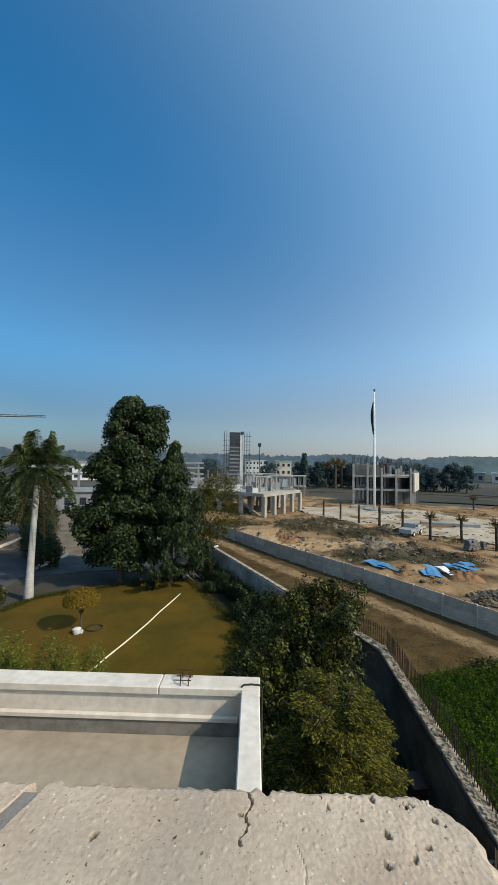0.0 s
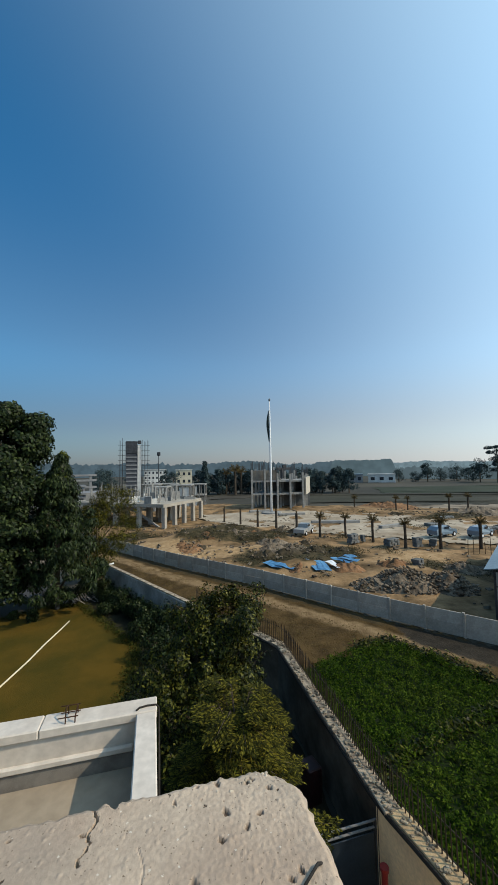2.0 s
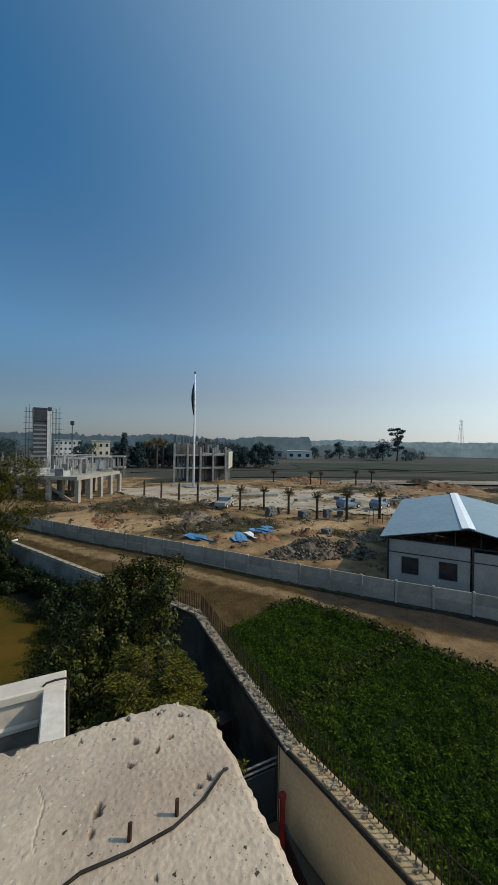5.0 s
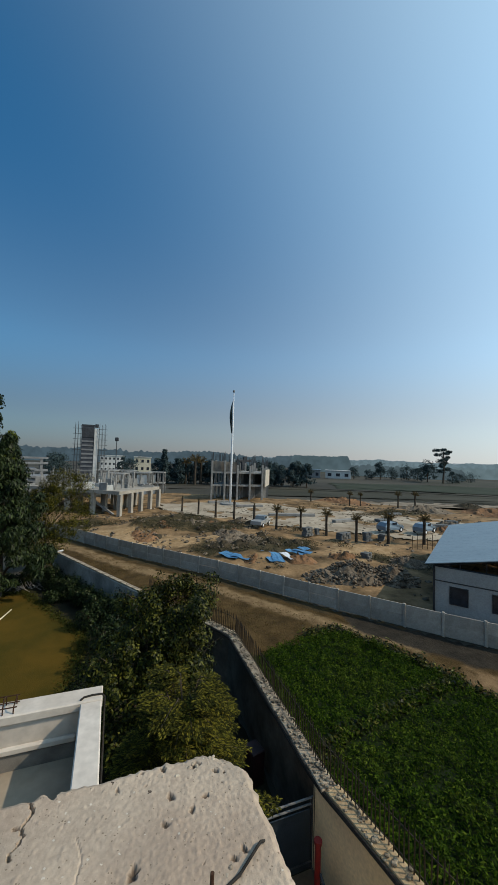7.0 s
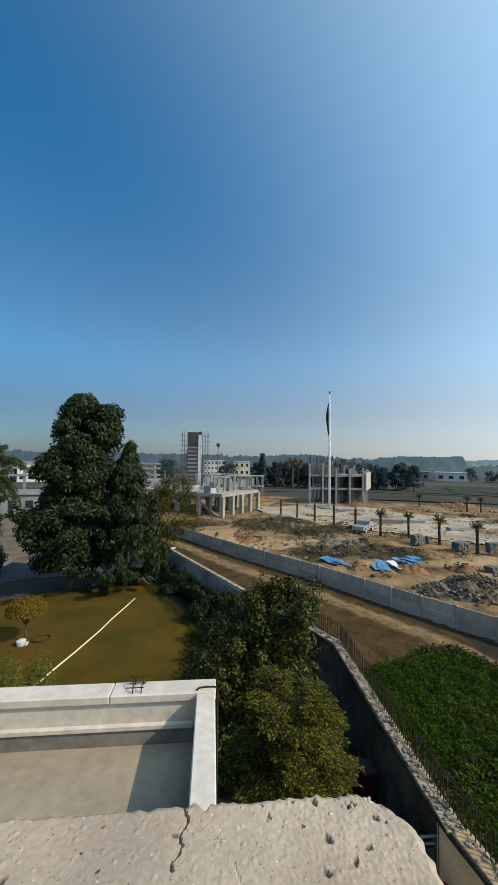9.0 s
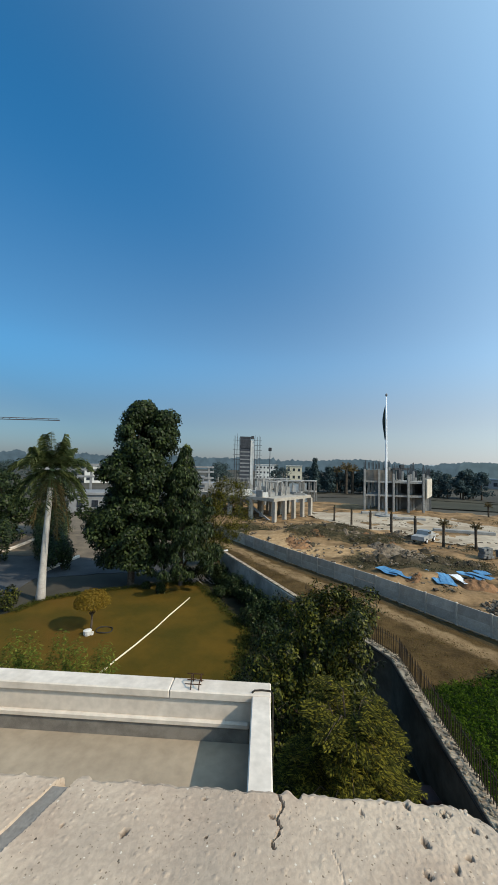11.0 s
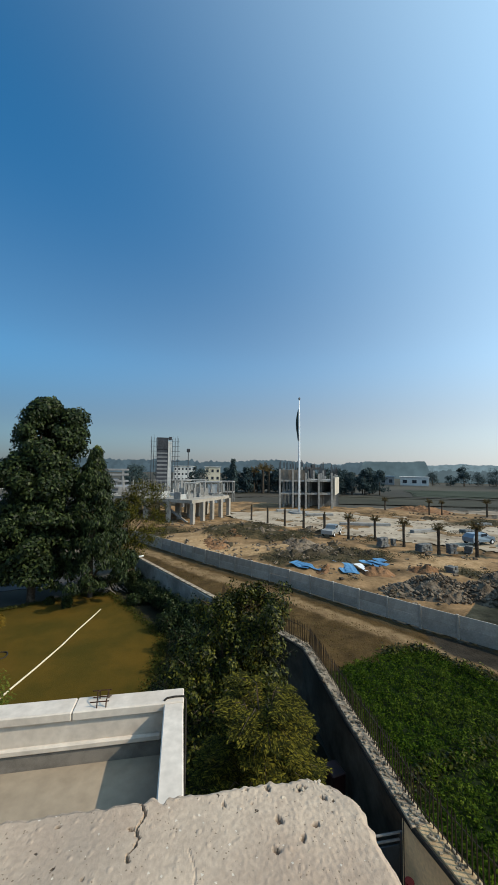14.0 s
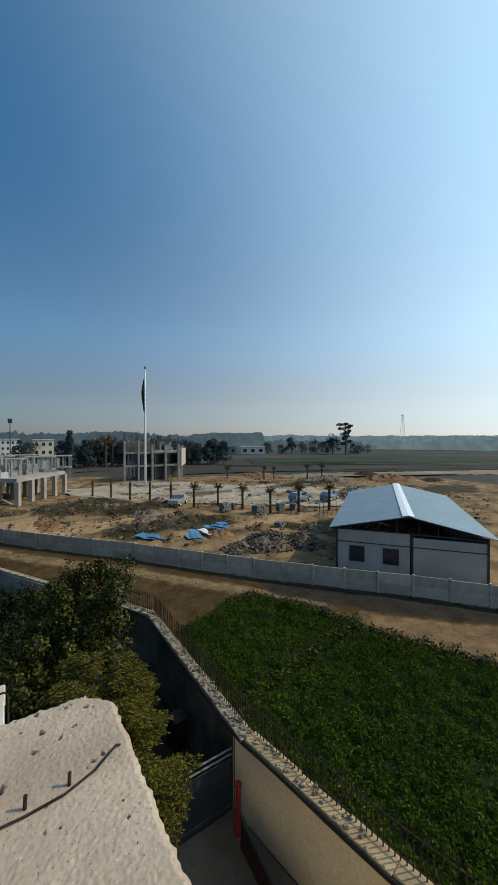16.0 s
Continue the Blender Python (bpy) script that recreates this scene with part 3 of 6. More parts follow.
SANDY = [[(-3, 57.2), (3.2, 56.5), (8.4, 49.6), (15.5, 49.4), (16, 46.6), (7.9, 43.9), (4.2, 45.1), (0.2, 50.6)], [(24, 37), (30, 42), (36, 38), (30, 31), (25, 32)]]
patch("ground_site", site, 0.8, 0.0, blend_mat("site_dirt", (0.085, 0.053, 0.024), (0.32, 0.2, 0.1), (("sandy", (0.24, 0.15, 0.07), (0.42, 0.28, 0.15)), ("scrubby", (0.022, 0.021, 0.009), (0.085, 0.062, 0.03))), 0.3, 3.2, 1.0, 0.08),
      "churned sandy dirt of a building site with low mounds", "dirt ground", 0.4, 0.22, extra=mound, masks=(("sandy", 2.5, SANDY), ("scrubby", 2.5, SCRUB)))
patch("paving_site", [(10, 76), (15, 68), (22, 57.5), (30, 52), (36, 45), (43, 40), (52, 38), (66, 41), (62, 55), (52, 66), (45, 76), (34, 84), (24, 86), (12, 84)], 0.8, 0.3, PALEPAVE,
      "pale unfinished concrete paving round the flagpole", "paving", 0.12, 0.3, ragged=2.2)
sheet("track_far", [(30, 86.5), (60, 80), (100, 62), (140, 40), (150, 52), (100, 74), (60, 90), (32, 93)], 0.06, mat("pale_sand", (0.2, 0.16, 0.115), (0.3, 0.245, 0.185), 0.1, 0.95, 0.6, fine=1.2, c=(0.13, 0.105, 0.075)), "pale sandy track beyond the palms", "track", 1.2)
for k, (pts, col) in enumerate((([(40, 104), (75, 92), (120, 66), (160, 40), (185, 62), (130, 100), (70, 130), (45, 128)], ((0.035, 0.035, 0.024), (0.06, 0.056, 0.04))), ([(90, 128), (140, 102), (195, 66), (260, 90), (180, 150), (110, 165)], ((0.028, 0.036, 0.022), (0.045, 0.052, 0.034))), ([(-6, 124), (40, 130), (66, 134), (60, 142), (10, 146)], ((0.05, 0.044, 0.034), (0.08, 0.07, 0.054))))):
    sheet("ground_far_field", pts, 0.02 + 0.01 * k, mat("far_field_earth" + "abc"[k], *col, 0.05, 0.95, 0.5, fine=0.9, c=(0.06, 0.055, 0.038)), "dark bare field beyond the building site", "field", 1.5)
TRACKS = [[(-13.4, 60.5), (-4.2, 50.4), (2.9, 39.3), (9.4, 31.2), (12.6, 26.3), (16.3, 21.2), (18.7, 17.6), (18.2, 16.7), (15.5, 20.4), (11.8, 25.0), (8.8, 29.4), (2.7, 36.9), (-4.3, 47.6), (-13.4, 57)]]
LANE = [[(16.8, 23.2), (21.0, 18.2), (23.9, 14.7), (26.8, 10.6), (33, 0.9), (37, -6), (33, -6), (24.4, 9.7), (22.3, 11.9), (18.7, 16.6), (16.0, 20.6)]]
LOT = [[(19, 15.2), (22.2, 11.8), (24.4, 9.6), (33, -6), (25, -6), (20.3, 7.6), (19.1, 10.6), (17.9, 13.6)]]
# darker earth; the first strip paints the shade along the precast wall
DARK_STRIPS = [[(-13, 62.5), (-3.8, 51.6), (3.2, 41.4), (10.4, 32.2), (16.2, 23.8), (16.0, 22.6), (10, 31.2), (2.9, 40.2), (-4.3, 50.6), (-13, 61)], [(-12, 53.5), (-3.4, 38.6), (4.5, 25.6), (3.2, 25.2), (-4, 37.6), (-12.6, 52)]]
VERGE = [(-13.6, 65), (-3.8, 52), (3.2, 42), (10.4, 32.7), (16.2, 24.2), (20.9, 18.1), (23.8, 14.6), (26.6, 10.6), (32.6, 1), (39, -10), (9.5, -6), (7.4, 5), (6.8, 9.7), (6.9, 17.9), (-3, 36.2), (-13, 52)]
patch("ground_verge", VERGE, 0.45, 0.02, blend_mat("verge_earth", (0.042, 0.025, 0.007), (0.092, 0.056, 0.02), (("dark_strip", (0.035, 0.026, 0.012), (0.07, 0.05, 0.024)), ("track", (0.15, 0.096, 0.046), (0.27, 0.182, 0.095)), ("lot", (0.12, 0.073, 0.034), (0.24, 0.152, 0.077)), ("lane", (0.018, 0.015, 0.011), (0.04, 0.033, 0.024))), 0.8, 9.0, 0.9, 0.08),
      "brown dry grass verge with a worn sandy track between the walls", "verge", 0.1, 0.6, masks=(("dark_strip", 0.5, DARK_STRIPS), ("track", 0.9, TRACKS), ("lot", 0.9, LOT), ("lane", 0.8, LANE)))
LAWN_POLY = [(-30, 13), (-16.6, 26), (-16, 28.3), (-14.2, 29.6), (-11.3, 31.2), (-7.2, 33.4), (-4.8, 33), (-2.4, 28.7), (-0.1, 24.6), (-0.4, 21), (-1.0, 15), (-1, 7), (-30, 7)]
sheet("ground_lawn", LAWN_POLY, 0.05, LAWN, "short dry olive-brown garden lawn", "lawn", 0.07)
# very dark soil colour puts the wall's and shrubs' shade into the strip
sheet("ground_yard", [(-4, 6), (-4, 15), (-4, 24), (-8, 30), (-8.2, 36.2), (-3.6, 36), (6.4, 17.8), (6.3, 9.7), (6.9, 5), (8.8, -4), (2, -4), (2, 6)], 0.02, mat("soil_with_painted_shade", (0.015, 0.014, 0.008), (0.03, 0.026, 0.015), 0.6, 0.95, 0.6, fine=8),
      "soil strip beside the compound wall with shade painted in", "soil")
m = Mesh().prism([(1.5, -3), (1.5, 9.6), (6.4, 9.6), (7.0, 5), (8.4, -3)], 0.0, 0.09)
solid("pavement_alley", m, mat("alley_concrete", (0.1, 0.075, 0.052), (0.155, 0.12, 0.083), 0.8, 0.9, 0.3, c=(0.06, 0.046, 0.034)), "worn concrete apron in front of the side gate", "pavement", "structure")
sheet("road_left", [(-60, 26), (-19.5, 28.2), (-19.7, 33), (-14, 35.5), (-8.3, 36.2), (-8, 39), (-19.8, 40.3), (-24, 40.2), (-60, 38)], 0.03, ASPHALT, "grey asphalt garden drive in tree shade", "road")
sheet("road_forecourt", [(-60, 38.5), (-24, 40.3), (-19.8, 40.4), (-8, 39.2), (-7, 62), (-28, 70), (-60, 70)], 0.02, DRIVE, "sunlit brown paved forecourt beyond the drive", "forecourt")


def kerb(a, b, z=0.2):
    d = Vector((b[0] - a[0], b[1] - a[1], 0))
    m = Mesh().box(((a[0] + b[0]) / 2, (a[1] + b[1]) / 2, z / 2), (d.length, 0.28, z), math.degrees(math.atan2(d.y, d.x)), 0.03)
    solid("kerb", m, PLASTER, "whitewashed concrete kerb along the drive", "kerb", group="drive kerbs")


kerb((-20.2, 34.4), (-19.7, 40.3), 0.3)
kerb((-40, 33.5), (-28.9, 41.6), 0.3)
kerb((-28.9, 41.6), (-29.6, 47.5), 0.3)

# ---- the roof where the camera stands: a rough cement ledge ----
m = Mesh()
X0, X1, Y0, Y1, ZT = 0.32, 1.125, 1.1, 1.475, 10.4
nx, ny = 500, 234
gx, gy = np.meshgrid(np.linspace(X0, X1, nx + 1), np.linspace(Y0, Y1, ny + 1))
relief, pit_dark = np.zeros_like(gx), np.zeros_like(gx)
PITS = [(RNG.uniform(X0, X1), RNG.uniform(Y0, Y1), RNG.uniform(0.0014, 0.0026), 0.003) for _ in range(46)]
PITS += [(0.977, 1.355, 0.005, 0.012), (0.97, 1.335, 0.003, 0.009), (1.013, 1.392, 0.0038, 0.01), (1.045, 1.4, 0.0032, 0.009), (1.024, 1.424, 0.0048, 0.006), (1.064, 1.412, 0.0036, 0.006), (0.86, 1.44, 0.003, 0.009), (0.7, 1.41, 0.0036, 0.012), (0.655, 1.448, 0.002, 0.006), (0.78, 1.455, 0.0025, 0.006), (0.892, 1.476, 0.006, 0.02), (1.02, 1.466, 0.004, 0.008), (1.062, 1.458, 0.005, 0.006), (1.085, 1.442, 0.004, 0.006), (1.075, 1.335, 0.003, 0.006), (1.088, 1.34, 0.003, 0.006)]
for a, b, r, d in PITS:
    th = np.arctan2(gy - b, gx - a)
    q = np.hypot(gx - a, (gy - b) * RNG.uniform(0.7, 1.3)) / (r * (1 + 0.25 * np.sin(2 * th + a * 90) + 0.18 * np.sin(5 * th + b * 70)))
    hole = np.clip((1.2 - q) / 0.7, 0, 1)
    relief -= min(d, r * 0.9) * hole
    # darker brown colour inside each pit, stronger in the larger ones
    pit_dark = np.maximum(pit_dark, hole * (0.85 if r > 0.0027 else 0.6))
for _ in range(620):   # grains of gravel in the cement
    a, b, r = RNG.uniform(X0, X1), RNG.uniform(Y0, Y1), RNG.uniform(0.0016, 0.0036)
    q = ((gx - a) ** 2 + (gy - b) ** 2) / r ** 2
    relief += r * 0.25 * np.clip(1 - q, 0, 1)
grid = []
for j in range(ny + 1):
    row = []
    for i in range(nx + 1):
        x, y = float(gx[j, i]), float(gy[j, i])
        rough_side = 0.5 + max(0.0, min(1.0, (x - 0.88) * 6))
        z = ZT + float(relief[j, i]) + 0.0008 * noise.noise(Vector((x * 11, y * 11, 0))) + 0.0003 * rough_side * noise.noise(Vector((x * 60, y * 60, 2))) + 0.0004 * rough_side * noise.noise(Vector((x * 210, y * 210, 2)))
        ny_ = 0.004 * noise.noise(Vector((x * 30, 1, 0))) + 0.0035 * noise.noise(Vector((x * 95, 4, 0)))
        nx_ = 0.003 * noise.noise(Vector((y * 30, 6, 0))) + 0.0025 * noise.noise(Vector((y * 95, 6, 0)))
        ey, ex = Y1 - y + ny_, X1 - x + nx_
        z -= 0.6 * max(0.0, 0.007 - ey) + 0.6 * max(0.0, 0.007 - ex)
        cd = max(0.0, 0.045 - ex - ey * 0.8)   # crumbled corner
        z -= cd * (0.1 + 0.3 * abs(noise.noise(Vector((x * 70, y * 70, 5)))))
        g = x - (0.60 + (y - 1.46) * 0.35) + 0.005 * noise.noise(Vector((y * 30, 8, 0)))   # open joint
        if abs(g) < 0.011:
            z -= 0.016 * min(1.0, (0.011 - abs(g)) / 0.003)
        g = x - (0.868 + 0.016 * noise.noise(Vector((y * 45, 3, 0))) + 0.004 * noise.noise(Vector((y * 190, 3, 4))))   # hairline cracks
        if abs(g) < 0.0015 and y > 1.405:
            z -= 0.006
        g = x - (0.925 + 0.006 * noise.noise(Vector((y * 30, 7, 0))))
        if abs(g) < 0.001 and 1.34 < y < 1.41:
            z -= 0.0007
        fy = ny_ if j == ny else 0
        fx = nx_ if i == nx else 0
        cx, cy = max(0, x - (X1 - 0.05)), max(0, y - (Y1 - 0.04))
        if cx > 0 and cy > 0:
            k = (cx / 0.05) * (cy / 0.04)
            fx -= 0.02 * k
            fy -= 0.016 * k
        row.append(len(m.v))
        m.v.append((x + fx, y + fy, z))
    grid.append(row)
for j in range(ny):
    for i in range(nx):
        m.f.append((grid[j][i], grid[j][i + 1], grid[j + 1][i + 1], grid[j + 1][i]))
rim = [grid[0][0]] + [grid[j][nx] for j in range(ny + 1)] + [grid[ny][i] for i in range(nx - 1, -1, -1)]
for k in (0.06, 0.2):
    low = []
    for q in rim:
        x, y, z = m.v[q]
        low.append(len(m.v))
        m.v.append((x - 0.004 * RNG.uniform(0, 1), y - 0.004 * RNG.uniform(0, 1), ZT - k))
    for a in range(len(rim) - 1):
        m.f.append((rim[a], rim[a + 1], low[a + 1], low[a]))
    rim = low
JOINT = Mesh().prism([(0.60 + (y - 1.46) * 0.35 + k * 0.0125 + 0.003 * noise.noise(Vector((y * 40, k, 2))), y) for k, ys in ((-1, np.linspace(1.11, 1.46, 20)), (1, np.linspace(1.46, 1.11, 20))) for y in ys], 10.37, ZT - 0.0025)
ledge = thing("roof_ledge", "rough weathered cement roof ledge with pits and a broken corner", "ledge", kind="structure")
top = part("top_slab", m, SLABTOP, ledge)
top.data.attributes.new("pit_dark", "FLOAT", "POINT").data.foreach_set("value", np.concatenate([pit_dark.ravel(), np.zeros(len(m.v) - pit_dark.size)]).astype(np.float32))
part("joint_filler", JOINT, TARBAND, ledge, "dark grey crumbling joint filler")
CHIPS = Mesh()
for k in range(60):   # broken lumps along the crumbled edges
    if k < 34:
        x, y = X1 - 0.014 - abs(RNG.normal(0, 0.05)), Y1 - 0.009 - abs(RNG.normal(0, 0.008))
    elif k < 48:
        x, y = X1 - 0.006 - abs(RNG.normal(0, 0.004)), RNG.uniform(1.2, 1.42)
    else:
        x, y = RNG.uniform(0.95, 1.1), RNG.uniform(1.3, 1.46)
    if x - (X1 - 0.05) + (y - (Y1 - 0.04)) * 1.2 > 0.05:
        continue
    r = RNG.uniform(0.0014, 0.0036)
    CHIPS.box((x, y, ZT - 0.0016 - 0.1 * max(0, x - X1 + 0.04)), (r * 2, r * 1.4, r * 1.3), RNG.uniform(0, 180), r * 0.5, (RNG.uniform(-30, 30), RNG.uniform(-30, 30)))
tagged(part("broken_lumps", CHIPS, mat("broken_aggregate", (0.36, 0.29, 0.215), (0.48, 0.4, 0.31), 90, 0.95, 0.3, island=0.3), ledge), kind="stuff")
part("rear_slab", Mesh().box((0.1125, 0.1, 10.297), (2.0, 1.99, 0.2), 0, 0.004), SLABTOP, ledge)
part("end_slab", Mesh().box((-0.29, 1.287, 10.297), (1.21, 0.37, 0.2), 0, 0.006), SLABTOP, ledge)
m = Mesh().prism([(-9, -6), (1.0, -6), (1.0, 1.36), (-9, 1.36)], 0.0, 10.18)
solid("wall_house", m, CREAM, "cream plastered house wall below the roof ledge", "wall", "structure")
m = Mesh().box((1.12, 1.5, 7.2), (0.5, 0.6, 0.1), 0, 0.01)
solid("wall_sunshade", m, PLASTER, "small white concrete sunshade on the house wall", "sunshade", "structure")
for x, y in ((1.0, 1.313), (1.045, 1.316)):
    m = Mesh().rod([(x, y, 10.385), (x + 0.001, y, 10.403), (x + 0.0015, y + 0.001, 10.415)], 0.0021, 8)
    solid("rebar_stub", m, RUST, "short rusty steel bar end standing out of the cement", "rebar", group="rebar stubs")
m = Mesh().rod([(0.62, 1.10, 10.402), (0.80, 1.22, 10.402), (0.90, 1.285, 10.402), (0.96, 1.304, 10.402), (1.0, 1.302, 10.402), (1.04, 1.305, 10.402), (1.075, 1.318, 10.402), (1.105, 1.337, 10.405), (1.128, 1.352, 10.385), (1.138, 1.36, 10.3), (1.14, 1.36, 9.8)], 0.0015, 8)
solid("cable", m, CABLE, "thin black cable lying across the cement ledge", "cable", smooth=True)

# ---- lower roof with its white parapet ----
lower = thing("roof_lower", "lower flat roof with a white painted parapet", "roof", kind="structure")
part("deck", Mesh().prism([(-9, 1.4), (0.9, 1.4), (0.9, 5.7), (-9, 5.7)], 6.9, 7.43), ROOFSCREED, lower, "beige cement roof deck")
part("front_parapet", Mesh().box((-4.05, 5.66, 7.55), (9.7, 0.2, 0.78), 0, 0.004), PLASTER, lower)
part("side_parapet", Mesh().box((0.85, 3.55, 7.55), (0.18, 4.0, 0.78), 0, 0.004), PLASTER, lower)
for x0, x1 in ((-0.29, 0.965), (-2.75, -0.29), (-5.2, -2.75), (-8.9, -5.2)):
    part("coping", Mesh().box(((x0 + x1) / 2, 5.66, 7.955), (x1 - x0 - 0.006, 0.27, 0.1), 0, 0.012), PLASTER, lower)
part("coping", Mesh().box((0.855, 3.46, 7.957), (0.225, 4.1, 0.1), 0.4, 0.012), PLASTER, lower)
part("ledge_step", Mesh().box((-4.1, 5.535, 7.637), (9.6, 0.055, 0.075), 0, 0.02), PLASTER, lower)
part("skirting", Mesh().box((-4.1, 5.548, 7.51), (9.6, 0.034, 0.175), 0, 0.008), TARBAND, lower, "dark bitumen skirting")
part("skirting", Mesh().box((0.745, 3.5, 7.51), (0.034, 4.0, 0.175), 0, 0.008), TARBAND, lower, "dark bitumen skirting")
part("house_wall", Mesh().prism([(-9, 1.38), (0.93, 1.38), (0.93, 5.74), (-9, 5.74)], 0.0, 6.9), PLASTER, lower)
m = Mesh().rod([(0.73, 5.56, 8.012), (0.76, 5.6, 8.014), (0.85, 5.615, 8.014), (0.955, 5.61, 8.012), (0.985, 5.6, 7.98), (0.99, 5.45, 7.5), (0.985, 5.2, 6.9), (0.985, 5.0, 5.5)], 0.011, 8)
solid("cable_drop", m, CABLE, "black cable over the parapet corner and down the wall", "cable", smooth=True)
br = thing("wall_bracket", "small rusty wire bracket bolted on the white coping", "bracket", pose(0.02, 5.67, 8.005))
for k in (-1, 1):
    m = Mesh().rod([(0.05 * k, 0.06, 0.0), (0.05 * k, 0.05, 0.1), (0.06 * k, -0.02, 0.12), (0.05 * k, -0.1, 0.06), (0.05 * k, -0.12, -0.04)], 0.007, 6)
    part("leg", m, RUST, br)
for z, y in ((0.1, 0.05), (0.06, -0.1), (0.02, 0.06)):
    part("crossbar", Mesh().rod([(-0.13, y, z), (0.08, y, z)], 0.006, 6), RUST, br)

# ---- compound wall, its fence, gate ----
cw = thing("wall_compound", "long plastered compound wall with a crumbling coping", "wall", kind="structure")


def run(line, t, z0, z1, material, name, parent, off=0.0, bev=0.01):
    for (ax, ay), (bx, by) in zip(line, line[1:]):
        d = math.hypot(bx - ax, by - ay)
        nx_, ny_ = (by - ay) / d, -(bx - ax) / d
        m = Mesh().box(((ax + bx) / 2 - nx_ * off, (ay + by) / 2 - ny_ * off, (z0 + z1) / 2), (d + t * 0.4, t, z1 - z0), math.degrees(math.atan2(by - ay, bx - ax)), bev)
        part(name, m, material, parent)


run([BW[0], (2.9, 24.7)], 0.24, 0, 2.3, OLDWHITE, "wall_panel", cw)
# dark plaster colour stands in for the tree's shade on this stretch
run([(2.9, 24.7)] + BW[1:3], 0.24, 0, 2.3, mat("plaster_with_painted_shade", (0.045, 0.032, 0.022), (0.17, 0.13, 0.095), 0.4, 0.95, 0.3, c=(0.035, 0.026, 0.019)), "wall_panel", cw)
run(BW[2:], 0.24, 0, 2.3, CREAM, "wall_panel", cw)


def along(line, s):
    for (ax, ay), (bx, by) in zip(line, line[1:]):
        d = math.hypot(bx - ax, by - ay)
        if s <= d:
            return ax + (bx - ax) * s / d, ay + (by - ay) * s / d, math.degrees(math.atan2(by - ay, bx - ax))
        s -= d
    return bx, by, math.degrees(math.atan2(by - ay, bx - ax))


LEN = sum(math.dist(a, b) for a, b in zip(BW, BW[1:]))
s = 0.0
TANCOPE = mat("tan_cement_coping", (0.3, 0.21, 0.12), (0.46, 0.34, 0.2), 3.0, 0.95, 0.5, c=(0.2, 0.14, 0.09))
while s < LEN - 0.3:
    w = RNG.uniform(0.9, 1.8) if s > 29 else RNG.uniform(0.5, 1.3)
    x, y, a = along(BW, s + w / 2)
    x, y = x - math.sin(radians(a)) * 0.06, y + math.cos(radians(a)) * 0.06
    m = Mesh().box((0, 0, 0), (w - 0.004, RNG.uniform(0.4, 0.46) if s > 14 else 0.3, RNG.uniform(0.08, 0.1)), 0, 0.02)
    part("coping_stone", m, TANCOPE if s > 29 else CAPSTONE, cw, at=pose(x, y, 2.35 + RNG.uniform(-0.006, 0.006), RNG.uniform(-1, 1), 0, a + RNG.uniform(-0.6, 0.6)))
    s += w
m = Mesh()
for _ in range(560):
    s = RNG.uniform(14, 31) if RNG.uniform() < 0.8 else RNG.uniform(31, LEN)
    x, y, a = along(BW, s)
    r = RNG.uniform(0.015, 0.06)
    m.box((x + RNG.uniform(-0.16, 0.26), y + RNG.uniform(-0.1, 0.14), 2.4 + r * 0.3), (r * 2, r * 1.5, r), RNG.uniform(0, 180), r * 0.3)
tagged(part("loose_stones", m, mat("loose_stone", (0.16, 0.13, 0.095), (0.3, 0.25, 0.18), 4, 0.95, 0.5, island=0.4), cw), kind="stuff")
for k, o in enumerate((0.1, 0.135, 0.165)):
    m = Mesh().rod([(along(BW, s)[0] - 0.15 - o * 0.4 + 0.03 * noise.noise(Vector((s, k * 5, 0))), along(BW, s)[1] - 0.03, 2.4 - o * 0.55 + 0.05 * noise.noise(Vector((s * 0.6, k * 9, 2)))) for s in np.arange(16, LEN - 0.2, 0.7)], 0.034, 6)
    solid("wall_cable", m, CABLE, "dark cable running along the top of the compound wall", "cable", group="wall cables", smooth=True)

fence = thing("fence", "dark iron picket fence on top of the compound wall", "fence")
BAR = Mesh().rod([(0, 0, 0), (0, 0, 0.82), (0, 0, 0.92)], [0.015, 0.014, 0.002], 5).data("bar", IRON)
s = 13.5
while s < LEN - 0.4:
    x, y, a = along(BW, s)
    nx_, ny_ = -math.sin(radians(a)), math.cos(radians(a))
    part("bar", BAR, IRON, fence, at=pose(x + nx_ * 0.2, y + ny_ * 0.2, 2.38, RNG.uniform(-2, 2), RNG.uniform(-2, 2), 0))
    s += 0.125
for z in (2.5, 3.1):
    pts = [along(BW, s) for s in np.arange(13.5, LEN - 0.3, 0.5)]
    part("rail", Mesh().rod([(x - math.sin(radians(a)) * 0.2, y + math.cos(radians(a)) * 0.2, z) for x, y, a in pts], 0.013, 5), IRON, fence)

gate = thing("side_gate", "dark blue sheet metal side gate with round top rails", "gate", pose(6.4, 9.62, 0, 0, 0, 180))
part("sheet", Mesh().box((2.55, 0, 0.86), (4.9, 0.03, 1.5), 0, 0.005), BLUESHEET, gate)
for z in (1.72, 1.88):
    part("top_rail", Mesh().rod([(0.02, 0, z), (5.1, 0, z)], 0.028, 8), mat("dull_galvanised_rail", (0.1, 0.1, 0.1), (0.17, 0.165, 0.16), 6, 0.6, 0.1), gate, "dull grey round rail")
part("bottom_rail", Mesh().rod([(0.05, 0.03, 0.3), (5.0, 0.03, 0.3)], 0.02, 6), STEELDARK, gate)
for x in (0.06, 2.55, 5.05):
    part("post", Mesh().rod([(x, 0.0, 0), (x, 0.0, 1.9)], 0.035, 8), STEELDARK, gate)
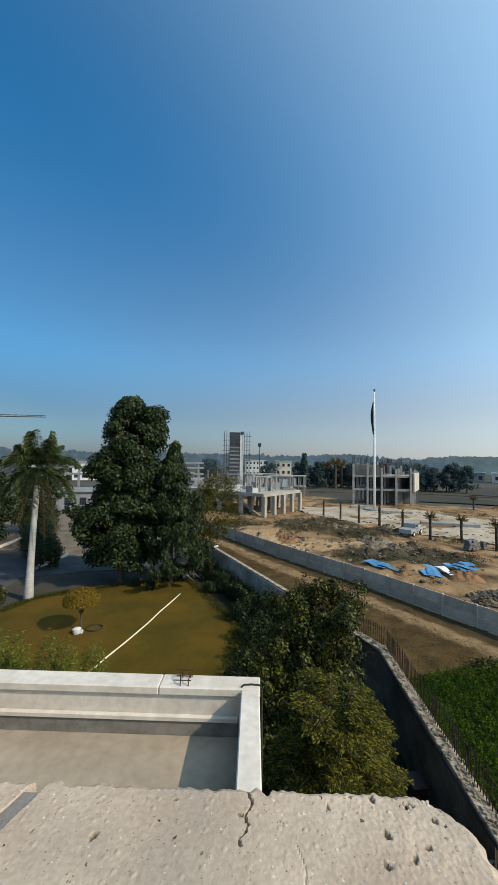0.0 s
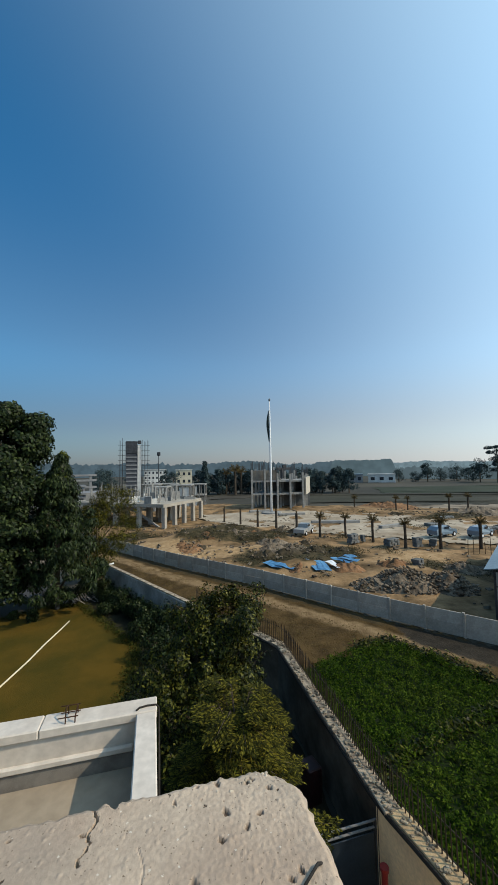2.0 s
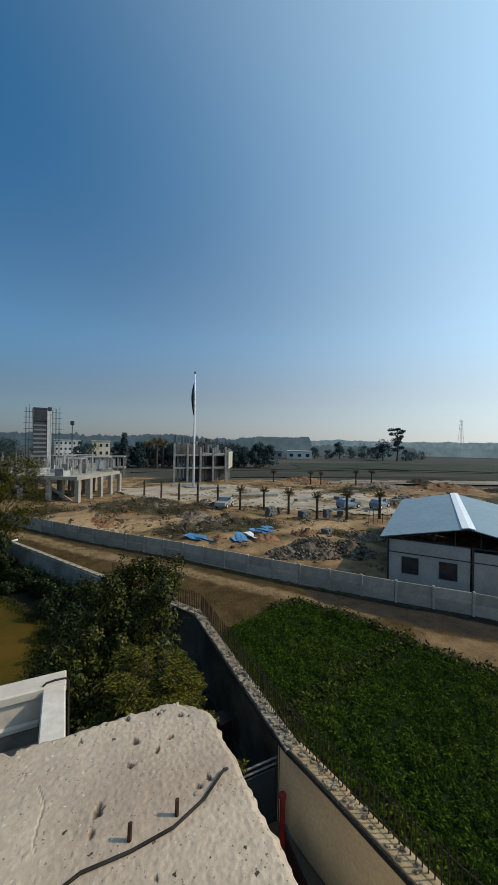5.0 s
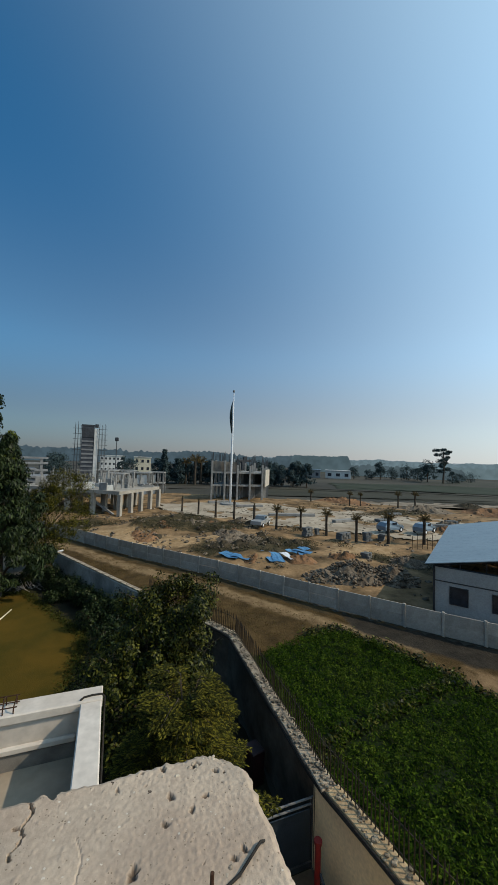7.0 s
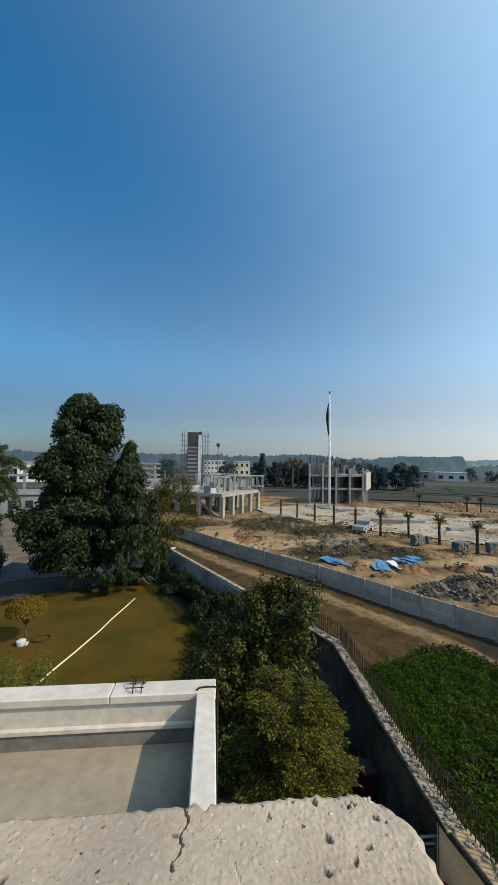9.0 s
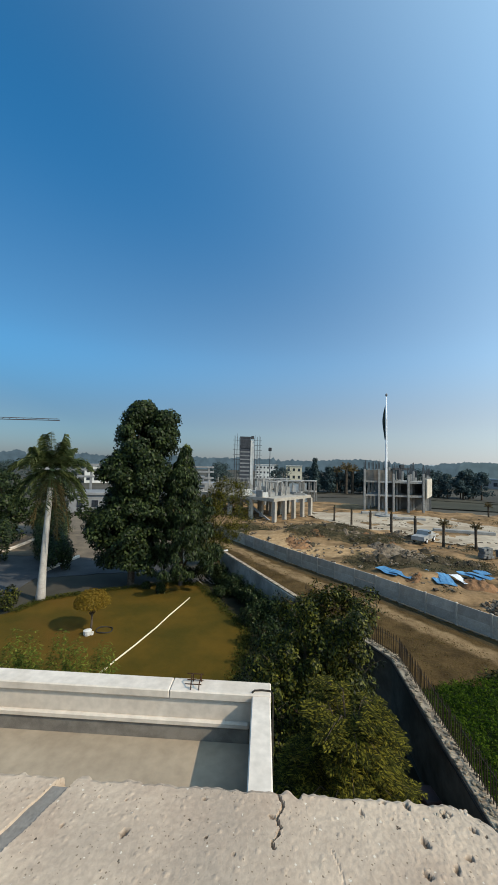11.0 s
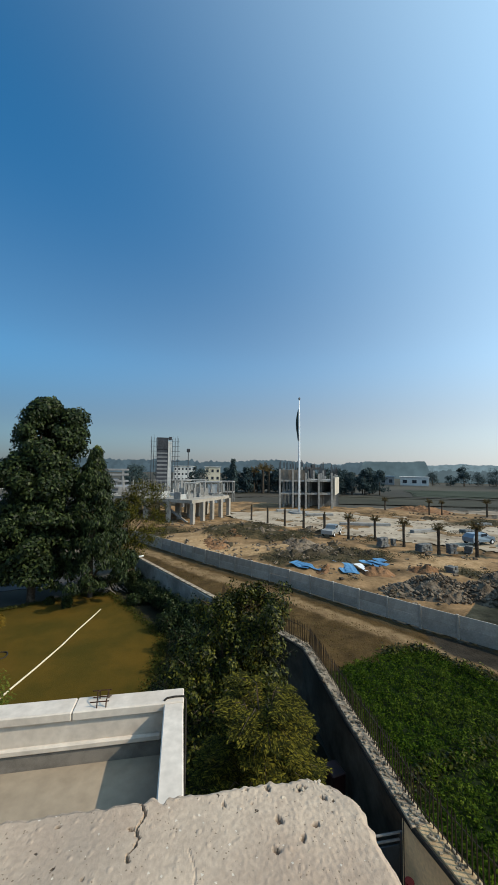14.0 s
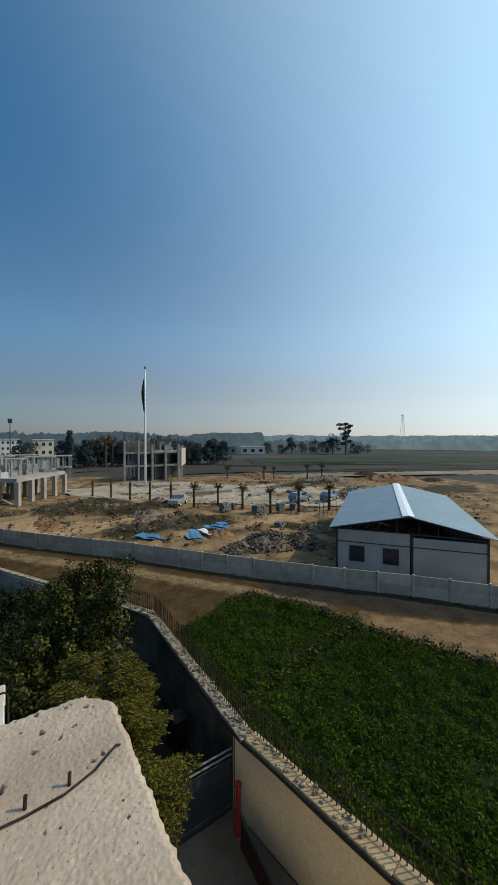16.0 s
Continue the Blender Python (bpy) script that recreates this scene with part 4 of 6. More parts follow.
m = Mesh().rod([(6.13, 8.95, 0.05), (6.13, 8.95, 1.42)], 0.075, 14).rod([(6.13, 8.95, 1.42), (6.13, 8.95, 1.5)], [0.1, 0.1], 14)
solid("gate_bollard", m, REDPAINT, "red painted steel post beside the wall corner", "post", smooth=False)
rg = thing("gate_leaf", "maroon steel gate leaf standing open along the wall", "gate", pose(6.0, 8.6, 0.09, 0, 0, -95))
part("panel", Mesh().box((1.3, 0, 0.4), (2.6, 0.03, 0.7), 0, 0.004), DARKRED, rg)
part("frame_bar", Mesh().rod([(0, 0, 0.05), (0, 0, 1.0), (0.7, 0, 0.78), (1.4, 0, 0.76), (2.6, 0, 0.85), (2.6, 0, 0.05)], 0.03, 8), STEELDARK, rg)
m = Mesh().box((5.9, 12.6, 0.55), (0.5, 0.6, 1.1), 10, 0.03)
solid("meter_box", m, DARKRED, "dark maroon metal box against the shaded wall", "box")

# ---- precast boundary wall ----
pw = thing("wall_precast", "grey precast concrete panel wall with posts", "wall", kind="structure")
PLEN = sum(math.dist(a, b) for a, b in zip(PC, PC[1:]))
POST = Mesh().box((0, 0, 0.76), (0.16, 0.17, 1.56), 0, 0.015).data("post", PRECAST)
LOWP = Mesh().box((0, 0, 0.4), (2.12, 0.07, 0.72), 0, 0.012).data("panel", PRECAST)
TOPP = Mesh().box((0, 0, 1.11), (2.12, 0.07, 0.72), 0, 0.012).data("panel", PRECAST)
s = 0.0
while s < PLEN - 2.4:
    x, y, a = along(PC, s)
    part("post", POST, PRECAST, pw, at=pose(x, y, 0, RNG.uniform(-1, 1), RNG.uniform(-1, 1), a))
    x2, y2, _ = along(PC, s + 2.28)
    a2 = math.degrees(math.atan2(y2 - y, x2 - x))
    part("panel", LOWP, PRECAST, pw, at=pose((x + x2) / 2, (y + y2) / 2, RNG.uniform(-0.01, 0.0), 0, 0, a2))
    part("panel", TOPP, PRECAST, pw, at=pose((x + x2) / 2, (y + y2) / 2, RNG.uniform(-0.004, 0.03), RNG.uniform(-1.0, 1.0), 0, a2))
    s += 2.28

# ---- shed behind the wall ----
A, B = Vector((23.05, 20.7, 0)), Vector((29.2, 12.2, 0))
fx = (B - A).normalized()
SW = (B - A).length
shed = thing("shed", "grey panel shed with a blue-grey metal gable roof", "shed", pose(A.x, A.y, 0, 0, 0, math.degrees(math.atan2(fx.y, fx.x))))
SL, EZ, RZ = 20.0, 3.75, 5.05
part("front_wall", Mesh().box((SW * 0.26, 0.1, 1.3), (SW * 0.52 - 0.1, 0.16, 2.6), 0, 0.01), BLOCKWALL, shed)
part("front_wall", Mesh().box((SW * 0.765, 0.1, 1.3), (SW * 0.46, 0.16, 2.6), 0, 0.01), BLOCKWALL, shed)
part("upper_wall", Mesh().box((SW * 0.26, 0.1, 3.12), (SW * 0.52 - 0.1, 0.14, 0.92), 0, 0.01), BLOCKWALL, shed)
part("upper_wall", Mesh().box((SW * 0.765, 0.1, 3.0), (SW * 0.46, 0.14, 0.68), 0, 0.01), BLOCKWALL, shed)
for x in (0.0, SW * 0.53, SW):
    part("column", Mesh().box((x, 0.06, 1.85), (0.14, 0.24, 3.7), 0, 0.01), STEELDARK, shed)
part("seam_rail", Mesh().box((SW * 0.5, 0.02, 2.63), (SW, 0.05, 0.07), 0, 0.008), STEELDARK, shed)
for x in (1.55, 4.05):
    w = part("window", Mesh().box((x, 0.005, 1.75), (1.05, 0.05, 1.15), 0, 0.01), GLASSDARK, shed, "dark empty window opening")
    part("window_frame", Mesh().box((x, -0.01, 2.34), (1.15, 0.06, 0.05)).box((x, -0.01, 1.16), (1.15, 0.06, 0.05)).box((x - 0.55, -0.01, 1.75), (0.05, 0.06, 1.15)).box((x + 0.55, -0.01, 1.75), (0.05, 0.06, 1.15)), STEELDARK, w)
part("side_wall", Mesh().box((0.0, SL / 2, 1.7), (0.15, SL - 0.4, 3.4), 0, 0.01), BLOCKWALL, shed)
part("side_wall", Mesh().box((SW, SL / 2, 1.7), (0.15, SL - 0.4, 3.4), 0, 0.01), BLOCKWALL, shed)
part("rear_wall", Mesh().box((SW / 2, SL - 0.1, 1.7), (SW, 0.15, 3.4), 0, 0.01), BLOCKWALL, shed)
for x0, x1 in ((-0.55, SW / 2), (SW + 0.55, SW / 2)):
    n = 26
    for k in range(n):
        m = Mesh()
        ya, yb = -0.5 + (SL + 0.8) * k / n, -0.5 + (SL + 0.8) * (k + 1) / n - 0.003
        za, zb = EZ + 0.2 - 0.15, RZ
        dz = 0.002 if k % 2 else 0.0
        m.add([(x0, ya, za + dz), (x1, ya, zb + dz), (x1, yb, zb + dz), (x0, yb, za + dz), (x0, ya, za - 0.05 + dz), (x1, ya, zb - 0.05 + dz), (x1, yb, zb - 0.05 + dz), (x0, yb, za - 0.05 + dz)],
              [(0, 1, 2, 3), (4, 7, 6, 5), (0, 4, 5, 1), (3, 2, 6, 7), (0, 3, 7, 4), (1, 5, 6, 2)])
        part("roof_sheet", m, ZINC, shed)
part("ridge_cap", Mesh().box((SW / 2 - 0.2, SL / 2 - 0.1, RZ + 0.03), (0.46, SL + 0.9, 0.04), 0, 0.01, (0, -11)).box((SW / 2 + 0.2, SL / 2 - 0.1, RZ + 0.03), (0.46, SL + 0.9, 0.04), 0, 0.01, (0, 11)), RIDGECAP, shed, "white metal ridge cap")
for y in (0.1, 5.2, 10.4, 15.6, 20.6):
    m = Mesh()
    for sx in (0.05, SW - 0.05):
        m.rod([(sx, y, EZ - 0.1), (SW / 2, y, RZ - 0.15)], 0.07, 6)
        for k in (0.3, 0.6, 0.85):
            px = sx + (SW / 2 - sx) * k
            m.rod([(px, y, EZ - 0.1), (px, y, EZ - 0.1 + (RZ - EZ) * k)], 0.04, 5)
    m.rod([(0, y, EZ - 0.12), (SW, y, EZ - 0.2)], 0.07, 6)
    part("truss", m, STEELDARK, shed)
part("inner_floor", Mesh().box((SW / 2, SL / 2, 0.1), (SW - 0.3, SL - 0.4, 0.2)), SITEDIRT, shed)

# ---- flagpole, framed building, platform, tower ----
fp = thing("flagpole", "tall white flagpole with a limp dark green flag", "flagpole", pose(27, 81, 0.3))
part("pole", Mesh().rod([(0, 0, 0), (0, 0, 13), (0, 0, 21), (0, 0, 26.3)], [0.29, 0.23, 0.17, 0.09], 14), POLEWHITE, fp, smooth=True)
part("finial", Mesh().rod([(0, 0, 26.25), (0, 0, 26.5), (0, 0, 26.8), (0, 0, 27.0)], [0.09, 0.24, 0.24, 0.05], 10), FARGREY, fp)
part("base_plinth", Mesh().rod([(0, 0, 0), (0, 0, 0.35)], [2.4, 2.3], 24), CONCRETE, fp)
m = Mesh()
for i in range(9):
    for j in range(15):
        u, v = i / 8, j / 14
        w = 0.1 + 0.5 * math.sin(math.pi * min(1, v * 0.95 + 0.05)) ** 0.8
        m.v.append((-0.2 - u * w * (0.75 + 0.2 * math.sin(v * 5)), 0.28 * math.sin(u * 13 + v * 2) * (0.3 + u), 24.3 - v * 7.2 - u * 0.5))
for i in range(8):
    for j in range(14):
        a = i * 15 + j
        m.f.append((a, a + 15, a + 16, a + 1))
part("flag", m, FLAGCLOTH, fp, "limp dark green flag", smooth=True)

fb = thing("framed_building", "unfinished concrete frame building with bare columns", "building")
L, C, Rr = Vector((25.2, 91.5, 0)), Vector((38.6, 89.5, 0)), Vector((44.6, 100, 0))
Bk = L + (Rr - C)
uf, us = (C - L), (Rr - C)
for lev, z in ((1, 4.2), (2, 7.55)):
    part("floor_slab", Mesh().prism([(p.x, p.y) for p in (L, C, Rr, Bk)], z - 0.42, z), CONCRETE, fb)
for i in range(5):
    for j in range(4):
        p = L + uf * (i / 4) + us * (j / 3)
        part("column", Mesh().box((p.x, p.y, 3.78), (0.5, 0.5, 7.56), -8, 0.02), CONCRETE, fb)
        hz_ = RNG.uniform(2.6, 3.6) if i < 2 else RNG.uniform(0.6, 2.6)
        part("column_stub", Mesh().box((p.x, p.y, 7.5 + hz_ / 2), (0.5, 0.5, hz_), -8, 0.02), CONCRETE, fb)
        m = Mesh()
        for dx in (-0.17, 0.17):
            for dy in (-0.17, 0.17):
                m.rod([(p.x + dx, p.y + dy, 7.4 + hz_), (p.x + dx * 0.8 + RNG.uniform(-0.12, 0.12), p.y + dy, 8.8 + hz_ + RNG.uniform(0, 1.1))], 0.06, 4)
        part("rebar", m, STEELDARK, fb)
p = L + uf * 0.5
part("infill_wall", Mesh().prism([(L.x + 0.3, L.y + 0.6), (p.x, p.y + 0.6), (p.x, p.y + 0.9), (L.x + 0.3, L.y + 0.9)], 7.55, 10.2), mat("brown_block_infill", (0.12, 0.105, 0.09), (0.19, 0.17, 0.145), 0.6, 0.95, 0.3), fb)
# dark back wall: the frame's inner shade is put into its colour
part("infill_wall", Mesh().prism([(Bk.x, Bk.y - 1.2), (Rr.x, Rr.y - 1.2), (Rr.x, Rr.y - 0.9), (Bk.x, Bk.y - 0.9)], 0, 7.2), mat("block_wall_painted_shade", (0.1, 0.1, 0.1), (0.16, 0.16, 0.155), 0.5, 0.95, 0.2), fb)
q = C + us * 0.12
part("side_cladding", Mesh().prism([(q.x + 0.3, q.y - 0.1), (Rr.x + 0.3, Rr.y - 0.1), (Rr.x + 0.6, Rr.y - 0.3), (q.x + 0.6, q.y - 0.3)], 3.6, 8.2), mat("pale_side_render", (0.38, 0.34, 0.28), (0.48, 0.43, 0.36), 0.5, 0.9, 0.2), fb, "pale rendered side wall")
part("crane_hoist", Mesh().box((34, 91.5, 10.6), (4.2, 0.6, 0.6), 10, 0.05).box((33.6, 91.5, 9.4), (0.8, 0.8, 2.6), 10, 0.05).box((34.2, 91.5, 11.2), (1.1, 0.7, 0.9), 10, 0.05), STEELDARK, fb, "dark formwork frame on the top slab")

pf = thing("concrete_platform", "raised grey concrete slab on rows of columns", "structure")
P0, P1 = Vector((2.3, 68.4, 0)), Vector((10.6, 79.8, 0))
pd, pn = (P1 - P0), Vector((-12, 8.7, 0)).normalized() * 24
part("deck_slab", Mesh().prism([(v.x, v.y) for v in (P0, P1, P1 + pn, P0 + pn)], 3.9, 4.5), mat("pale_concrete", (0.27, 0.24, 0.2), (0.37, 0.335, 0.285), 0.4, 0.9, 0.2), pf)
for i in range(5):
    for j in range(5):
        p = P0 + pd * (0.02 + 0.96 * i / 4) + pn * (j / 4.3)
        part("column", Mesh().box((p.x, p.y, 1.98), (0.7, 0.7, 3.95), 53, 0.03), MATS["pale_concrete"], pf)
part("ramp", Mesh().add([(2, 69.5, 0), (2, 71, 0), (-4, 76, 3.9), (-4, 74.5, 3.9), (2, 69.5, -0.3), (2, 71, -0.3), (-4, 76, 3.4), (-4, 74.5, 3.4)], [(0, 1, 2, 3), (7, 6, 5, 4), (0, 4, 5, 1), (3, 2, 6, 7), (0, 3, 7, 4), (1, 5, 6, 2)]), CONCRETE, pf)
# cluttered formwork, half-built walls and posts on the deck behind the platform
for k in range(84):
    u, v = RNG.uniform(0, 1), RNG.uniform(0.05, 1)
    p = P0 + pd * u + pn * v
    hh = RNG.uniform(0.6, 3.2)
    m = Mesh()
    if k % 3 == 0:
        hh *= 0.55
        m.box((0, 0, hh / 2), (RNG.uniform(0.8, 2.4), 0.25, hh), RNG.uniform(0, 180), 0.02)
        solid("unfinished_wall", m, FARWHITE if k % 9 == 0 else (CONCRETE, MATS["pale_concrete"], MATS["brown_block_infill"])[k % 3], "unfinished low wall on the concrete deck", "wall", group="unfinished walls").location = (p.x, p.y, 4.48)
    else:
        m.box((0, 0, hh / 2), (0.26, 0.26, hh), 20, 0.02)
        m.rod([(0.1, 0.1, hh - 0.1), (0.12, 0.1, hh + 0.9)], 0.04, 4).rod([(-0.1, 0.1, hh - 0.1), (-0.14, 0.1, hh + 0.8)], 0.04, 4)
        solid("unfinished_column", m, CONCRETE, "unfinished concrete column with bare bars on the deck", "column", group="unfinished columns").location = (p.x, p.y, 4.48)
for k, (x, y, sx, sy, hh) in enumerate(((2, 100, 5, 6, 6.2), (8, 108, 7, 5, 5.4), (13.5, 112, 5, 5, 6.6), (-2, 118, 9, 6, 7.2), (4, 122, 8, 5, 7.4))):
    hb = thing("half_built_block", "half-built concrete block with open storeys", "building", pose(x, y, 0, 0, 0, -14), group="half-built blocks")
    for z in np.arange(0, hh - 1, 3.2):
        part("floor_slab", Mesh().box((0, 0, z + 3.0), (sx, sy, 0.3), 0, 0.02), CONCRETE, hb)
        for ix in (-1, -0.33, 0.33, 1):
            for iy in (-1, 1):
                part("column", Mesh().box((ix * sx * 0.46, iy * sy * 0.46, z + 1.5), (0.35, 0.35, 3.0), 0, 0.01), CONCRETE, hb)
        part("infill_wall", Mesh().box((sx * (0.2 if k % 2 else -0.2), -sy * 0.44, z + 1.2), (sx * 0.4, 0.2, 2.4), 0, 0.01), FARWHITE, hb)

tw = thing("lift_tower", "slender concrete tower wrapped in scaffolding", "tower", pose(-5.3, 110.8, 0, 0, 0, 4))
part("shaft", Mesh().box((-0.6, 0, 9.4), (3.2, 3.4, 18.8), 0, 0.03), mat("dark_shaft", (0.04, 0.045, 0.055), (0.07, 0.075, 0.085), 0.5, 0.9, 0.2), tw)
part("side_fin", Mesh().box((1.5, -0.3, 9.0), (1.0, 3.2, 18.0), 0, 0.03), FARWHITE, tw, "white rendered side fin")
part("dark_shutter", Mesh().box((-0.6, -1.75, 16.9), (3.1, 0.14, 2.6), 0, 0.02), STEELDARK, tw)
part("cap", Mesh().box((-0.6, 0, 18.9), (3.3, 3.5, 0.5), 0, 0.03).box((1.6, 0, 19.0), (0.9, 3, 0.8), 0, 0.03), STEELDARK, tw)
for z in np.arange(3, 15.4, 1.15):
    part("floor_band", Mesh().box((-0.6, -1.74, z), (3.0, 0.14, 0.45), 0, 0.01), FARGREY, tw)
for sx in (-3.8, -3.1, -2.4, 2.3, 3.1, 3.9):
    for y in (-2.2, 2.2):
        part("scaffold_pole", Mesh().rod([(sx, y, 0), (sx, y, 18.8 + RNG.uniform(0, 1.2))], 0.045, 5), STEELDARK, tw)
for z in np.arange(2, 19.4, 1.45):
    for y in (-2.2,):
        part("scaffold_rail", Mesh().rod([(-4.3, y, z), (-2.2, y, z)], 0.05, 4), STEELDARK, tw)
        part("scaffold_rail", Mesh().rod([(2.0, y, z), (4.4, y, z)], 0.05, 4), STEELDARK, tw)
lm = thing("lamp_mast", "slim street lamp mast above the site", "lamp mast", pose(2, 141, 0))
part("mast", Mesh().rod([(0, 0, 0), (0, 0, 16.4)], [0.2, 0.12], 8), STEELDARK, lm)
part("lamp_head", Mesh().box((0, 0, 16.8), (1.3, 0.8, 1.4), 0, 0.2), STEELDARK, lm)

# ---- royal palm, young palms ----


def frond(n_leaf, length, rise, drop, leaf_len, leaf_w, spread=0.7):
    """One feather-shaped frond along +x: a bowed midrib with leaflets on both sides."""
    m = Mesh()
    pts = []
    for k in range(9):
        u = k / 8
        pts.append(Vector((length * (u - 0.12 * u * u * (drop + rise)), 0, rise * length * u - drop * length * u * u)))
    m.rod(pts, [0.035 * (1 - 0.9 * k / 8) + 0.004 for k in range(9)], 4)
    for k in range(n_leaf):
        u = 0.12 + 0.88 * k / n_leaf
        i = min(int(u * 8), 7)
        p = pts[i].lerp(pts[i + 1], u * 8 - i)
        ll = leaf_len * (0.55 + 0.9 * math.sin(math.pi * min(1, u * 0.9 + 0.08))) * RNG.uniform(0.8, 1.15)
        for sgn in (-1, 1):
            d = Vector((0.55, sgn * spread, RNG.uniform(-0.55, 0.15))).normalized() * ll
            w = Vector((leaf_w, 0, 0.3 * leaf_w))
            m.add([p - w * 0.5, p + w * 0.5, p + d * 0.6 + w * 0.45 + Vector((0, 0, 0.02)), p + d + Vector((0, 0, -0.25 * ll)), p + d * 0.6 - w * 0.45], [(0, 1, 2, 3, 4)])
    return m


rp = thing("royal_palm", "tall royal palm with a smooth pale trunk and drooping fronds", "palm tree", pose(-16.2, 28.2, 0))
tp = [(0, 0, -0.05), (0.02, 0, 0.5), (0.06, 0, 2.5), (0.12, 0.02, 5), (0.22, 0.04, 7.6), (0.26, 0.05, 9.0)]
part("trunk", Mesh().rod(tp, [0.4, 0.33, 0.25, 0.22, 0.2, 0.19], 16), PALMBARK, rp, smooth=True)
part("crownshaft", Mesh().rod([(0.25, 0.05, 8.6), (0.28, 0.05, 9.4), (0.31, 0.05, 10.9)], [0.22, 0.24, 0.1], 12), mat("green_crownshaft", (0.09, 0.13, 0.04), (0.15, 0.19, 0.07), 2, 0.6, 0.1), rp, smooth=True)
for k in range(38):
    a = k * 137.5
    if k < 5:
        rise, drop, ln = 2.6 - 0.1 * k, 0.5, 1.15
    elif k < 15:
        rise, drop, ln = 1.5 - 0.05 * (k - 5), 0.75, 2.1
    elif k < 28:
        rise, drop, ln = 0.8, 0.85, 3.6
    else:
        rise, drop, ln = 0.3, 1.15, 2.9
    m = frond(46, ln * RNG.uniform(0.9, 1.1), rise, drop, 0.6, 0.075, 0.75)
    part("frond", m, LEAF_PALM, rp, at=pose(0.3, 0.05, 10.6 - 0.025 * k, RNG.uniform(-15, 15), 0, a))
for k in range(9):
    m = frond(22, 2.5 * RNG.uniform(0.8, 1.1), -0.6, 1.0, 0.5, 0.05, 0.5)
    part("dry_frond", m, LEAF_DEAD, rp, "dry brown hanging frond", at=pose(0.28, 0.05, 9.5, RNG.uniform(-20, 20), 18, k * 40 + 12))

yp = thing("young_date_palm", "young date palm with a tied tuft of fronds", "palm tree", pose(25.5, 52.5, 0.1), group="row of young palms")
part("trunk", Mesh().rod([(0, 0, -0.3), (0, 0, 0.6), (0.03, 0, 2.0), (0.0, 0, 3.2)], [0.24, 0.18, 0.16, 0.2], 10), DARKTRUNK, yp)
FR = frond(14, 0.8, 1.3, 0.5, 0.2, 0.04, 0.5).data("frond", LEAF_DEAD)
for k in range(13):
    part("frond", FR, LEAF_DEAD, yp, at=pose(0, 0, 3.15, RNG.uniform(-12, 12), -25 + 6.5 * k, k * 137.5))
yq = thing("young_date_palm", "young date palm trunk with a few cut fronds", "palm tree", pose(14.1, 71.6, 0.1), group="row of young palms")
part("trunk", Mesh().rod([(0, 0, -0.3), (0, 0, 0.6), (0.02, 0, 1.8), (0.0, 0, 2.9)], [0.24, 0.19, 0.17, 0.2], 10), DARKTRUNK, yq)
for k in range(5):
    part("frond", FR, LEAF_DEAD, yq, at=pose(0, 0, 2.75, RNG.uniform(-12, 12), -52 - 4 * k, k * 137.5) @ Matrix.Scale(0.55, 4))
for x, y, sc in ((16.5, 67.8, 0.95), (18.7, 63.6, 1.05), (21.3, 61, 1.12), (23.4, 56.8, 1.1)):
    c = copy_thing(yq, pose(x, y, 0.1, 0, 0, RNG.uniform(0, 360)))
    c.scale = (sc, sc, sc)
for x, y, sc in ((28.8, 50.6, 0.97), (30.6, 46.2, 1.02), (32.5, 41.8, 1.0), (36.0, 39.6, 1.12), (40.5, 37.9, 1.1),
                 (56, 75, 1.0), (66.4, 70, 1.1), (71.2, 69.4, 1.1), (48, 80, 1.0), (60, 76, 0.9)):
    c = copy_thing(yp, pose(x, y, 0.1, 0, 0, RNG.uniform(0, 360)))
    c.scale = (sc, sc, sc)

# ---- garden trees and shrubs ----


def env_big(u):
    z = 1.9 + u * 13.9
    if 0.72 < u < 0.95 and RNG.uniform() < 0.4:   # the lower of the two crown tops
        return (2.5, 0.3, z), 0.75
    r = float(np.interp(u, (0, 0.12, 0.3, 0.45, 0.75, 0.88, 1.0), (2.4, 3.3, 3.8, 3.3, 2.85, 1.9, 0.7)))
    return (float(np.interp(u, (0, 0.3, 0.45, 0.7, 1), (-0.2, -0.5, 0.1, 0.35, 0.5))), 0, z), r * (0.9 + 0.15 * math.sin(u * 23 + 1))


tree("garden_tree", "tall dense dark-green broadleaf tree at the lawn edge", -10.9, 32.7, 15, env_big, 470, 170, 0.72, LEAF_DARK, 0.3, 0.18, 0.32, 0.2, 9)


def env_mid(u):
    return (0.1 * math.sin(u * 7), 0, 1.6 + u * 10.4), (3.7 * (1 - u) ** 0.62 if u < 0.72 else 1.68 * ((1 - u) / 0.28) ** 1.35) * (0.9 + 0.18 * math.sin(u * 17)) + 0.02


mast = tree("mast_tree", "pointed dark tree with drooping leaves", -6.5, 32.8, 11.5, env_mid, 330, 140, 0.46, LEAF_DARK, 0.36, 0.12, 0.2, 0.2, 6, 1.0)


p, o = clumps(16, 90, lambda u: ((0.1, 0, 10.2 + 2.1 * u), 0.75 * (1 - u) + 0.05), 0.3)
part("young_leaves", leaf_mesh("young_leaves", LEAF_YELLOWGREEN, p, o, 0.26, 0.09, 0.8), LEAF_YELLOWGREEN, mast, "fresh yellow-green leaves at the tip")


def env_olive(u):
    return (1.0 * u + 0.3, 0.4, 2.2 + u * 6.8), 3.1 * math.sin(math.pi * (0.12 + 0.8 * u)) ** 0.7


tree("acacia_tree", "thin feathery olive-green tree beside the wall", -4.6, 39.5, 9, env_olive, 200, 130, 0.6, LEAF_FEATHER, 0.17, 0.06, 0.16, 0.3, 8)


